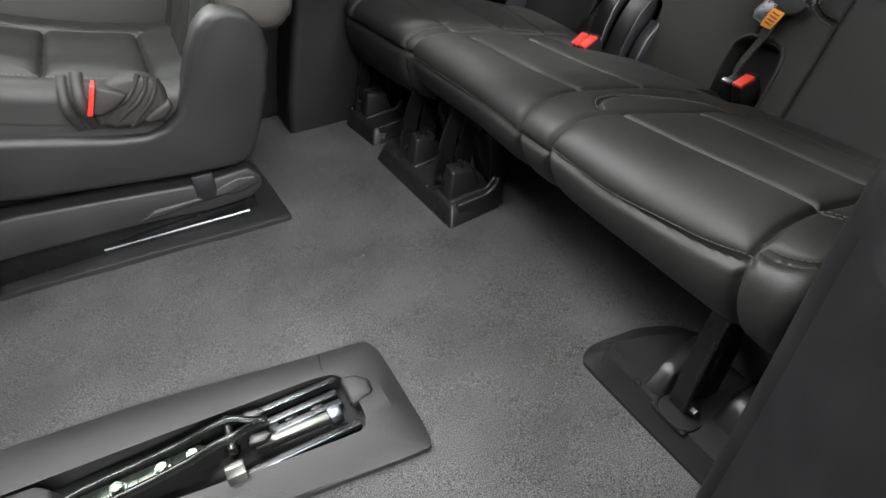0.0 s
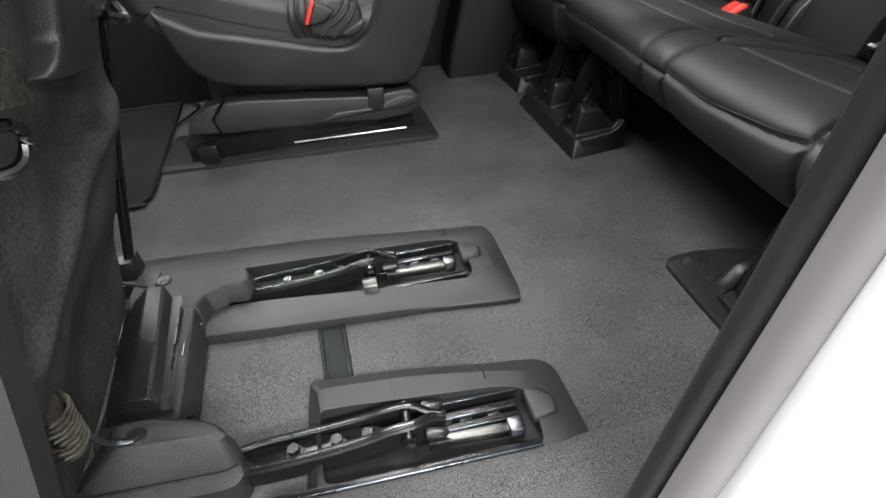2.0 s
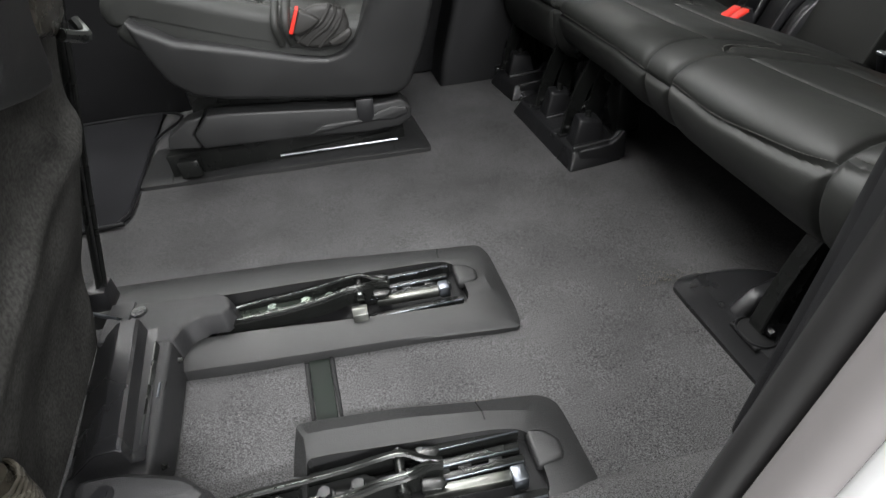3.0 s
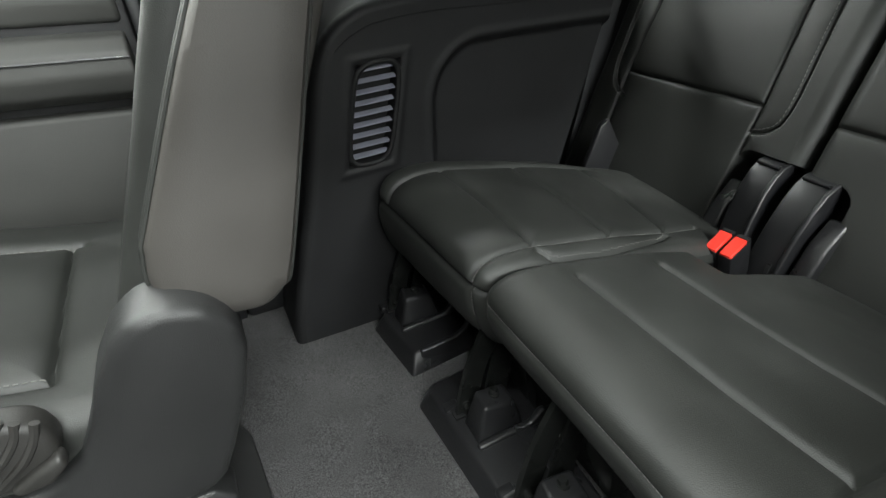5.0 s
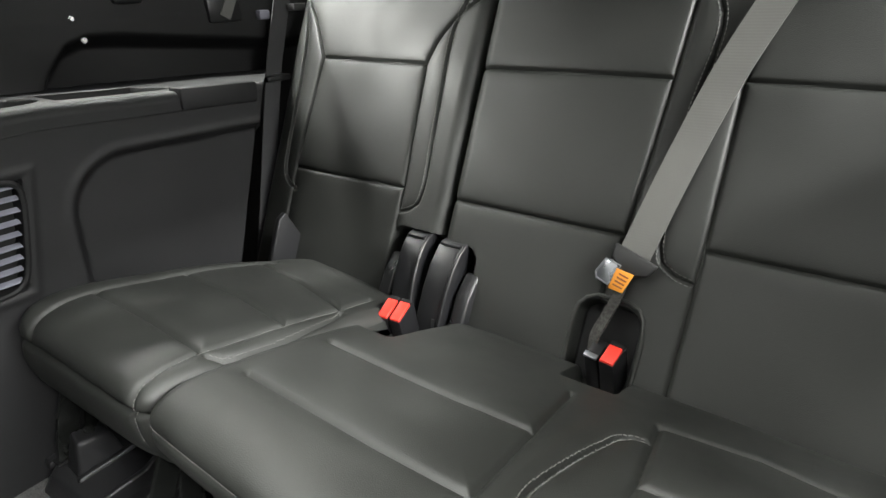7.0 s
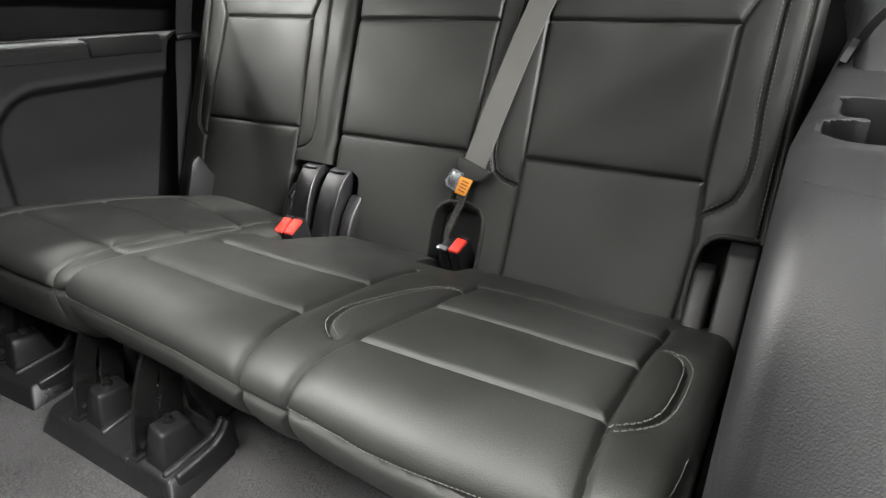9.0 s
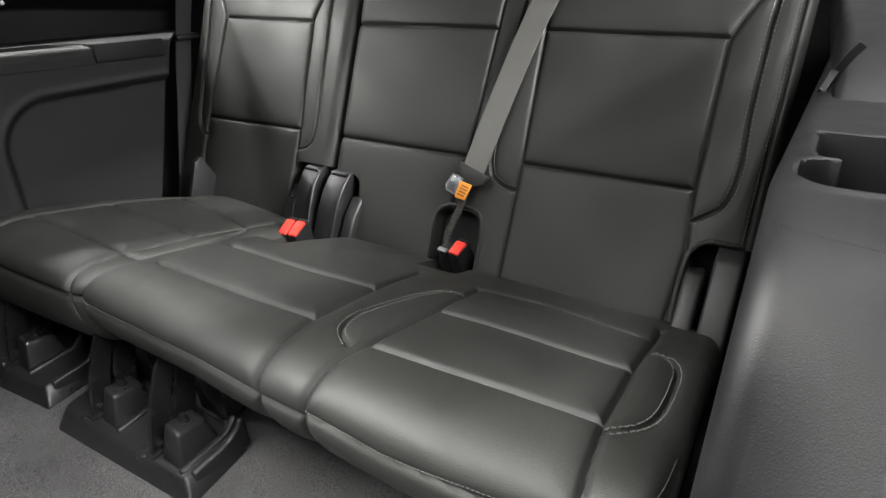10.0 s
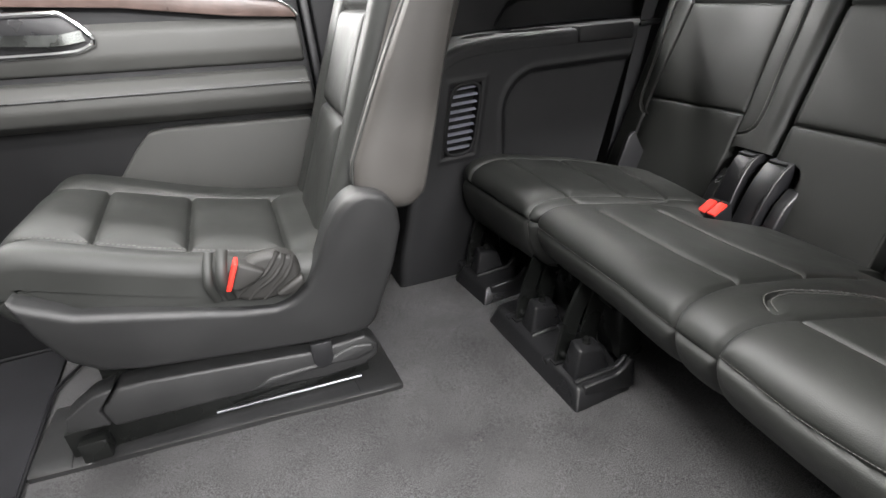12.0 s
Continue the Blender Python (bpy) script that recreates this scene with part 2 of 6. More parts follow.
class Pad:
    """An upholstered pad: a side profile in x, z carried across in y, with seams pressed into it."""

    def __init__(self, profile, y0, y1, seams=(), puff=0.0045, reach=0.012, crease=0.0034, edge=0.022, skirt=0.05, res=0.0020, wells=(), bows=(), seed=0, line_w=0.0040):
        line = smooth_line(profile, 600)
        self.length = np.linalg.norm(np.diff(line, axis=0), axis=1).sum()
        ns = int(self.length / res)
        self.line = smooth_line(profile, ns)
        d = np.gradient(self.line, axis=0)
        d /= np.linalg.norm(d, axis=1)[:, None]
        self.normal = np.stack([-d[:, 1], d[:, 0]], 1)
        self.s = np.linspace(0, self.length, ns)
        self.y0, self.y1, self.edge, self.skirt = y0, y1, edge, skirt
        quarter = edge * math.pi / 2
        flat = y1 - y0 - 2 * edge
        total = 2 * (skirt + quarter) + flat
        v = np.linspace(0, total, int(total / res))
        yy, drop = np.zeros_like(v), np.zeros_like(v)
        for i, a in enumerate(v):
            mirror = a > total / 2
            b = total - a if mirror else a
            if b < skirt:
                off, dn = 0.0, -(edge + skirt - b)
            elif b < skirt + quarter:
                k = (b - skirt) / edge
                off, dn = edge * (1 - math.cos(k)), -edge * (1 - math.sin(k))
            else:
                off, dn = edge + b - skirt - quarter, 0.0
            yy[i], drop[i] = (y1 - off if mirror else y0 + off), dn
        self.yy, self.drop = yy, drop
        S, Y = np.meshgrid(self.s, yy, indexing="ij")
        lines = [[(self.at(x, z), y) for x, z, y in seam] for seam in seams]
        far = near_seams(S, Y, lines)
        h = puff * (1 - np.exp(-far / reach)) - crease * np.exp(-(far / line_w) ** 2)
        h += 0.0005 * np.sin(17 * S + 23 * Y + seed) + 0.0003 * np.sin(41 * S - 31 * Y + 2 * seed)
        for fn in bows:
            h += fn(np.repeat(np.where(self.normal[:, 1] > 0.1, self.line[:, 0], 0.0)[:, None], len(yy), 1), Y)
        # faces sunk into a well are masked to take a second, blacker material
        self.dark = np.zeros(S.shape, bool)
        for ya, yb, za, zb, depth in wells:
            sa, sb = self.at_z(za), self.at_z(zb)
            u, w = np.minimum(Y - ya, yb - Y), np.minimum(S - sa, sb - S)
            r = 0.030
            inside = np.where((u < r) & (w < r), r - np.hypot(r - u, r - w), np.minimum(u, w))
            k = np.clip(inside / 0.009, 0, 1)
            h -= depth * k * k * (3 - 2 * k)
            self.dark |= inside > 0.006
        self.h = h
        off = h + drop[None, :]
        X = self.line[:, 0][:, None] + self.normal[:, 0][:, None] * off
        Z = self.line[:, 1][:, None] + self.normal[:, 1][:, None] * off
        self.verts = np.stack([X, Y, Z], -1)

    def at(self, x, z):
        return self.s[np.argmin(np.hypot(self.line[:, 0] - x, self.line[:, 1] - z))]

    def at_z(self, z):
        return self.s[np.argmin(np.abs(self.line[:, 1] - z))]

    def mesh(self):
        a, b = self.verts.shape[:2]
        i = np.arange((a - 1) * (b - 1))
        r, c = i // (b - 1), i % (b - 1)
        q = r * b + c
        return self.verts.reshape(-1, 3), np.stack([q, q + 1, q + b + 1, q + b], 1)

    def build(self, name, mat, parent, label="", well=None):
        ob = part(name, self.mesh(), [mat] + ([well] if well else []), parent, label)
        if well:
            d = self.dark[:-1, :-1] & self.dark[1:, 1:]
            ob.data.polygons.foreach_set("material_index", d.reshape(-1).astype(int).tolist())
        return ob

    def on(self, s, y, lift=0.0):
        i = int(np.clip(np.searchsorted(self.s, s) - 1, 0, len(self.s) - 2))
        w = min(max((s - self.s[i]) / (self.s[1] - self.s[0]), 0), 1)
        j = int(np.argmin(np.abs(self.yy - y) + (self.drop < -1e-6) * 0.001))
        p = self.verts[i, j] * (1 - w) + self.verts[i + 1, j] * w
        return np.array([p[0] + self.normal[i, 0] * lift, y, p[2] + self.normal[i, 1] * lift])

    def stitches(self, line, parent, shift=0.0, pitch=0.0072, size=0.0014, name="stitching"):
        """Thread dashes along a seam, shifted sideways over the pad."""
        pts = smooth_line([(self.at(x, z), y) for x, z, y in line], 200)
        d = np.gradient(pts, axis=0)
        d /= np.linalg.norm(d, axis=1)[:, None] + 1e-9
        pts = pts + shift * np.stack([-d[:, 1], d[:, 0]], 1)
        run = np.r_[0, np.cumsum(np.linalg.norm(np.diff(pts, axis=0), axis=1))]
        bm = bmesh.new()
        t = pitch * 0.5
        while t + pitch * 0.62 < run[-1]:
            ends = []
            for u in (t, t + pitch * 0.31, t + pitch * 0.62):
                s, y = np.interp(u, run, pts[:, 0]), np.interp(u, run, pts[:, 1])
                ends.append(self.on(s, y, 0.0011))
            sweep(bm, ends, circle(size * 0.55, 5), up=(0.3, 0.2, 1))
            t += pitch
        return part(name, bm, THREAD, parent, kind="stuff")


def arc(points, n=14):
    return [tuple(p) for p in smooth_line(points, n)]

# ---- shell of the car ----
def shell():
    nx, ny = 150, 90
    xs, ys = np.linspace(-1.9, 1.2, nx), np.linspace(0.12, 1.75, ny)
    X, Y = np.meshgrid(xs, ys, indexing="ij")
    Z = 0.0016 * np.sin(9 * X + 4 * Y) * np.sin(7 * Y - 3 * X) + 0.0009 * np.sin(31 * X) * np.sin(27 * Y)
    Z -= 0.004
    v = np.stack([X, Y, Z], -1).reshape(-1, 3)
    i = np.arange((nx - 1) * (ny - 1))
    q = (i // (ny - 1)) * ny + i % (ny - 1)
    tagged(part("floor", (v, np.stack([q, q + ny, q + ny + 1, q + 1], 1)), CARPET, None), "dark grey cut-pile carpet on the cabin floor", "floor", kind="structure")
    bm = bmesh.new()
    box(bm, -1.9, 1.9, 0.074, 1.80, -0.10, -0.02, 0)
    tagged(part("underbody", bm, PLASTIC, None), "black floor pan under the carpet", "floor pan", kind="structure")
    # carpeted sill hump along the open door
    bm = bmesh.new()
    prof = smooth_line([(0.262, -0.012), (0.252, 0.006), (0.232, 0.018), (0.19, 0.022), (0.13, 0.020), (0.10, 0.006), (0.085, -0.03)], 18)
    for k in range(len(prof) - 1):
        (ya, za), (yb, zb) = prof[k], prof[k + 1]
        vs = [bm.verts.new(p) for p in ((-1.9, ya, za), (-0.06, ya, za), (-0.06, yb, zb), (-1.9, yb, zb))]
        bm.faces.new(vs)
    bmesh.ops.remove_doubles(bm, verts=bm.verts, dist=0.0005)
    tagged(part("door_sill", bm, CARPET, None), "carpeted door sill hump of the open doorway", "door sill", kind="structure")
    bm = bmesh.new()
    # unseen roof lining, narrower than the waist; its opening is sized to shape the light
    box(bm, -1.9, -1.25, 0.16, 1.66, 1.10, 1.14, 0.01)
    box(bm, -0.02, 1.9, 0.16, 1.66, 1.10, 1.14, 0.01)
    box(bm, -1.25, -0.02, 0.16, 0.42, 1.10, 1.14, 0.01)
    box(bm, -1.25, -0.02, 1.44, 1.66, 1.10, 1.14, 0.01)
    tagged(part("ceiling", bm, HEADLINER, None), "pale grey fabric headliner", "ceiling", kind="structure")
    bm = bmesh.new()
    box(bm, 1.86, 1.90, 0.0, 1.80, -0.1, 0.72, 0)
    tagged(part("wall_rear", bm, TRIM, None), "charcoal tailgate trim", "wall", kind="structure")
    bm = bmesh.new()
    box(bm, -1.94, -1.90, 0.0, 1.80, -0.1, 0.62, 0)
    tagged(part("wall_front", bm, TRIM, None), "charcoal bulkhead trim", "wall", kind="structure")
    # far side: waist, roof rail and leaning pillars
    bm = bmesh.new()
    box(bm, -1.9, 1.86, 1.76, 1.80, -0.1, 0.715, 0)
    box(bm, -1.9, 1.86, 1.63, 1.68, 1.00, 1.10, 0)
    for x0, x1 in ((0.05, 0.16), (1.45, 1.86), (-0.95, -0.86)):
        slab(bm, [(1.76, 0.70), (1.80, 0.70), (1.69, 1.04), (1.65, 1.04)], "x", x0, x1, 0.004)
    tagged(part("wall_far", bm, BLACK_TRIM, None), "charcoal inner side wall with leaning window pillars", "wall", kind="structure")
    # near side behind the doorway
    bm = bmesh.new()
    box(bm, -0.02, 1.86, 0.074, 0.098, -0.1, 0.74, 0)
    box(bm, -1.9, 1.86, 0.13, 0.17, 1.05, 1.10, 0)
    for x0, x1 in ((0.0, 0.12), (1.45, 1.86)):
        slab(bm, [(0.074, 0.72), (0.098, 0.72), (0.170, 1.06), (0.140, 1.06)], "x", x0, x1, 0.004)
    tagged(part("wall_near", bm, TRIM, None), "charcoal inner side wall behind the doorway", "wall", kind="structure")


shell()


def showroom():
    bm = bmesh.new()
    box(bm, -6, 6, -5, 7, -0.62, -0.56, 0)
    tagged(part("ground", bm, FLOOR_GREY, None), "pale polished showroom floor under the car", "ground", kind="structure")


showroom()


def body_panel():
    """White outer skin behind the doorway, with the door seals."""
    body = thing("car_body", "white painted rear body side of the car", "car body", (0.3, 0.05, 0), kind="structure")
    bm = bmesh.new()
    slab(bm, [(-0.275, -0.09), (-0.203, 0.23), (-0.167, 0.394), (-0.134, 0.535), (1.8, 0.535), (1.8, -0.4), (-0.345, -0.4)], "y", 0.055, 0.072, 0.004, 3)
    part("outer_panel", bm, PAINT, body)
    for name, mat, off, y, r in (("inner_seal", RUBBER, 0.002, 0.122, 0.0150), ("outer_seal", RUBBER_PALE, 0.006, 0.088, 0.0220)):
        bm = bmesh.new()
        tube(bm, [(-0.253 + off + 0.240 * z, y, z) for z in (-0.08, 0.06, 0.20, 0.40)] + [(-0.253 + off + 0.225 * 0.62, y, 0.62), (-0.253 + off + 0.19 * 0.98, y, 0.98)], r, 14, 30, up=(0, 1, 0))
        part(name, bm, mat, body, "grey rubber door seal")


body_panel()


# ---- third row ----
CUSHION = [(0.50, 0.100), (0.30, 0.140), (0.14, 0.170), (0.098, 0.180), (0.072, 0.198), (0.057, 0.226), (0.053, 0.250), (0.062, 0.268), (0.090, 0.2775), (0.125, 0.2755), (0.160, 0.268), (0.293, 0.235), (0.40, 0.200), (0.50, 0.163), (0.533, 0.150), (0.553, 0.138), (0.562, 0.118), (0.565, 0.09)]
CUSHION_DEEP = CUSHION[:2] + [(0.14, 0.138), (0.102, 0.143), (0.075, 0.160), (0.058, 0.196), (0.053, 0.240)] + CUSHION[7:]
FRONT = (0.053, 0.250)
G1, G2 = (0.160, 0.268), (0.293, 0.235)
LOW = (0.088, 0.185)


def on_back(z):
    return 0.645 + 0.46 * (z - 0.33) + 0.008


BACK = [(on_back(z), z) for z in (0.02, 0.12, 0.22, 0.333, 0.45, 0.555, 0.66, 0.76, 0.86)]


def bk(y, z):
    return (on_back(z), z, y)


def cu(g, y):
    return (g[0], g[1], y)


def cx(x, y):
    """A point on the top of the cushion."""
    z = np.interp(x, [0.053, 0.062, 0.090, 0.125, 0.160, 0.293, 0.40, 0.50, 0.60], [0.250, 0.268, 0.2775, 0.2755, 0.268, 0.235, 0.200, 0.163, 0.12])
    return (x, float(z), y)


def ease(v, lo, hi):
    k = np.clip((v - lo) / (hi - lo), 0, 1)
    return k * k * (3 - 2 * k)


def seat_wide():
    seat = thing("third_row_seat", "black leather two-place rear bench seat with grey stitching", "car seat", (0.3, 0.7, 0), "rear bench")
    strip = [cu(LOW, 0.728), cu(FRONT, 0.724), cx(0.073, 0.729), cx(0.095, 0.730), cx(0.156, 0.742), cx(0.29, 0.750), cx(0.435, 0.770)]
    strip2 = [cu(LOW, 0.655), cu(FRONT, 0.654), cx(0.082, 0.652), cx(0.116, 0.647), cx(0.14, 0.641), cx(0.209, 0.638), cx(0.278, 0.634), cx(0.438, 0.656)]
    side = [cu(LOW, 0.352), cu(FRONT, 0.354), cx(0.089, 0.361), cx(0.152, 0.367), cx(0.274, 0.369), cx(0.423, 0.372), cx(0.49, 0.374)]
    loop = arc([cx(0.128, 0.660), cx(0.149, 0.690), cx(0.192, 0.706), cx(0.25, 0.701), cx(0.321, 0.687), cx(0.365, 0.677), cx(0.382, 0.652)])
    bolster = arc([cx(0.138, 0.364), cx(0.166, 0.338), cx(0.202, 0.326), cx(0.263, 0.324), cx(0.314, 0.328), cx(0.352, 0.343), cx(0.354, 0.367)])
    cap = arc([cx(0.066, 0.354), cx(0.068, 0.335), cx(0.076, 0.314), cx(0.100, 0.300), cx(0.150, 0.296)], 12)
    seams = [cap, [cu((0.057, 0.264), 0.354), cu((0.055, 0.260), 0.40), cu((0.054, 0.2555), 0.46), cu(FRONT, 0.55), cu((0.0535, 0.253), 0.654)], [cu(FRONT, 0.654), cu(FRONT, 0.724)], [cu(FRONT, 0.724), cu(FRONT, 1.115)],
             strip, strip2, side, loop, bolster,
             [cx(0.152, 0.367), cx(0.151, 0.506), cx(0.142, 0.641)], [cx(0.275, 0.369), cx(0.282, 0.505), cx(0.279, 0.634)], [cx(0.423, 0.372), cx(0.462, 0.546), cx(0.438, 0.656)],
             [cu(G1, 0.742), cu(G1, 1.068)], [cu(G2, 0.750), cu(G2, 1.072)]]
    def rise(X, Y):
        return np.interp(Y, [0.36, 0.62, 0.72, 0.85, 1.1], [0.014, 0.010, 0.009, 0.003, 0.002]) * (1 - ease(X, 0.28, 0.46))
    def notches(X, Y):
        return -0.07 * ease(Y, 1.030, 1.048) * ease(X, 0.365, 0.40) - 0.06 * ease(0.043 - np.abs(Y - 0.768), 0.0, 0.014) * ease(X, 0.478, 0.50)
    pad = Pad(CUSHION, 0.292, 1.116, seams, bows=[rise, notches], puff=0.0056, crease=0.0040, edge=0.026, skirt=0.016, seed=1)
    ob = pad.build("cushion", LEATHER, seat)
    for line, sh in ((loop, 0.0045), (loop, -0.0045), (bolster, 0.0045), (bolster, -0.0045)):
        pad.stitches(line, ob, sh)
    for line, sh in ((seams[1], -0.0045), (seams[3], -0.0045), (cap, 0.004)):
        pad.stitches(line, ob, sh, 0.0052, 0.0007)
    mid = arc([bk(0.770, 0.70), bk(0.730, 0.625), bk(0.742, 0.50), bk(0.742, 0.36), bk(0.730, 0.305), bk(0.684, 0.287)], 20)
    dbl = arc([bk(0.318, 0.70), bk(0.330, 0.60), bk(0.332, 0.45), bk(0.327, 0.365), bk(0.340, 0.315), bk(0.381, 0.286)], 20)
    seams = [[bk(0.384, 0.12), bk(0.376, 0.245), bk(0.384, 0.333), bk(0.383, 0.545)], arc([bk(0.383, 0.545), bk(0.365, 0.58), bk(0.318, 0.66), bk(0.29, 0.70)]),
             [bk(0.681, 0.10), bk(0.680, 0.333), bk(0.683, 0.555), bk(0.70, 0.75)], [bk(0.384, 0.333), bk(0.680, 0.333)], [bk(0.383, 0.547), bk(0.683, 0.551)],
             [bk(0.81, 0.22), bk(0.792, 0.334), bk(0.778, 0.551), bk(0.770, 0.70)], [bk(0.792, 0.332), bk(1.115, 0.332)], [bk(0.778, 0.550), bk(1.12, 0.552)],
             mid, dbl, [bk(0.296, 0.10), bk(0.296, 0.70)]]
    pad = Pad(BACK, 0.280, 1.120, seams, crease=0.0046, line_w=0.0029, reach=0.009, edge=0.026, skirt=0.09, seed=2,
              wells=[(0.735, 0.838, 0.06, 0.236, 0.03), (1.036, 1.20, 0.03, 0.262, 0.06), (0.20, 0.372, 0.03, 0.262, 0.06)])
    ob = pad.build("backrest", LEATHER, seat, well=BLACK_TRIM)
    for line, sh in ((mid, 0.0052), (mid, -0.0052), (dbl, 0.0052), (dbl, -0.0052), (seams[-1], 0.004)):
        pad.stitches(line, ob, sh)
    rim = arc([bk(0.838, 0.10), bk(0.841, 0.20), bk(0.826, 0.236), bk(0.786, 0.243), bk(0.746, 0.238), bk(0.731, 0.20), bk(0.733, 0.10)], 24)
    bm = bmesh.new()
    tube(bm, [pad.on(pad.at(x, z), y, 0.000) for x, z, y in rim], 0.004, 8)
    part("pocket_piping", bm, LEATHER, ob)
    rim = arc([bk(0.374, 0.10), bk(0.374, 0.22), bk(0.362, 0.255), bk(0.335, 0.266), bk(0.296, 0.266)], 24)
    bm = bmesh.new()
    tube(bm, [pad.on(pad.at(x, z), y, 0.000) for x, z, y in rim], 0.004, 8)
    part("pocket_piping", bm, LEATHER, ob)
    hinge_cover(seat, 1.060, 1.117, True)
    hinge_near(seat)
    return seat


def hinge_cover(seat, ya, yb, wide):
    """A glossy black moulded cover over the backrest pivot, with a raised edge along one side."""
    def at(z, out):
        return (on_back(z) - out, z)
    face = [(0.085, 0.030), (0.110, 0.038), (0.150, 0.042), (0.195, 0.040), (0.232, 0.033), (0.254, 0.022), (0.265, 0.008)]
    slant = -0.012
    def shaped(bm):
        for v in bm.verts:
            v.co.y += slant * (0.25 - v.co.z) / 0.10 * (0.0 if wide else 1.0)
        return bm
    bm = bmesh.new()
    slab(bm, [at(z, o) for z, o in face] + [at(0.264, -0.03), at(0.085, -0.03)], "y", ya + 0.005, yb, 0.004, 3)
    cov = part("hinge_cover", shaped(bm), PLASTIC_SMOOTH, seat, "glossy black pivot cover")
    bm = bmesh.new()
    slab(bm, [at(z, o + 0.005) for z, o in face] + [at(0.268, -0.01), at(0.085, -0.01)], "y", ya, ya + 0.008, 0.003, 3)
    part("raised_edge", shaped(bm), PLASTIC_SMOOTH, cov)
    bm = bmesh.new()
    tube(bm, [(on_back(0.262) - 0.016, ya + 0.008, 0.2625), (on_back(0.262) - 0.016, yb - 0.006, 0.2625)], 0.0030, 8)
    part("top_edge", shaped(bm), PLASTIC_SMOOTH, cov)
    bm = bmesh.new()
    prof = [at(0.09, 0.020), at(0.14, 0.030), at(0.19, 0.024), at(0.222, 0.004), at(0.205, -0.03), at(0.09, -0.03)]
    if wide:
        slab(bm, prof, "y", ya - 0.036, ya - 0.006, 0.006, 3)
    else:
        slab(bm, prof, "y", yb + 0.004, yb + 0.034, 0.006, 3)
    part("hinge_wing", bm, PLASTIC, cov)
    if wide:
        bm = bmesh.new()
        slab(bm, [at(0.100, 0.0385), at(0.112, 0.0405), at(0.150, 0.0440), at(0.152, 0.036), at(0.100, 0.030)], "y", ya + 0.014, ya + 0.022, 0.001)
        part("slot", bm, BLACK_TRIM, cov)


def hinge_near(seat):
    bm = bmesh.new()
    def at(z, out):
        return (on_back(z) - out, z)
    slab(bm, [at(0.06, 0.05), at(0.13, 0.064), at(0.20, 0.045), at(0.225, 0.02), at(0.215, -0.03), at(0.06, -0.03)], "y", 0.338, 0.368, 0.007, 3)
    a = part("hinge_wing", bm, PLASTIC_GREY, seat, "grey pivot cover")
    bm = bmesh.new()
    slab(bm, [at(0.05, 0.055), at(0.12, 0.060), at(0.20, 0.050), at(0.255, 0.034), at(0.262, -0.02), at(0.05, -0.03)], "y", 0.290, 0.330, 0.006, 3)
    part("hinge_cover", bm, PLASTIC_GREY, seat, "grey pivot cover with a slot")
    bm = bmesh.new()
    c = at(0.135, 0.0615)
    pts = [(c[0] - 0.002 + 0.46 * d * 0.2, 0.310 + e, c[1] + d) for d, e in ((-0.03, 0.006), (0.02, 0.006), (0.026, 0.0), (0.02, -0.006), (-0.03, -0.006))]
    tube(bm, pts, 0.0028, 6)
    part("slot", bm, STEEL_DARK, a)


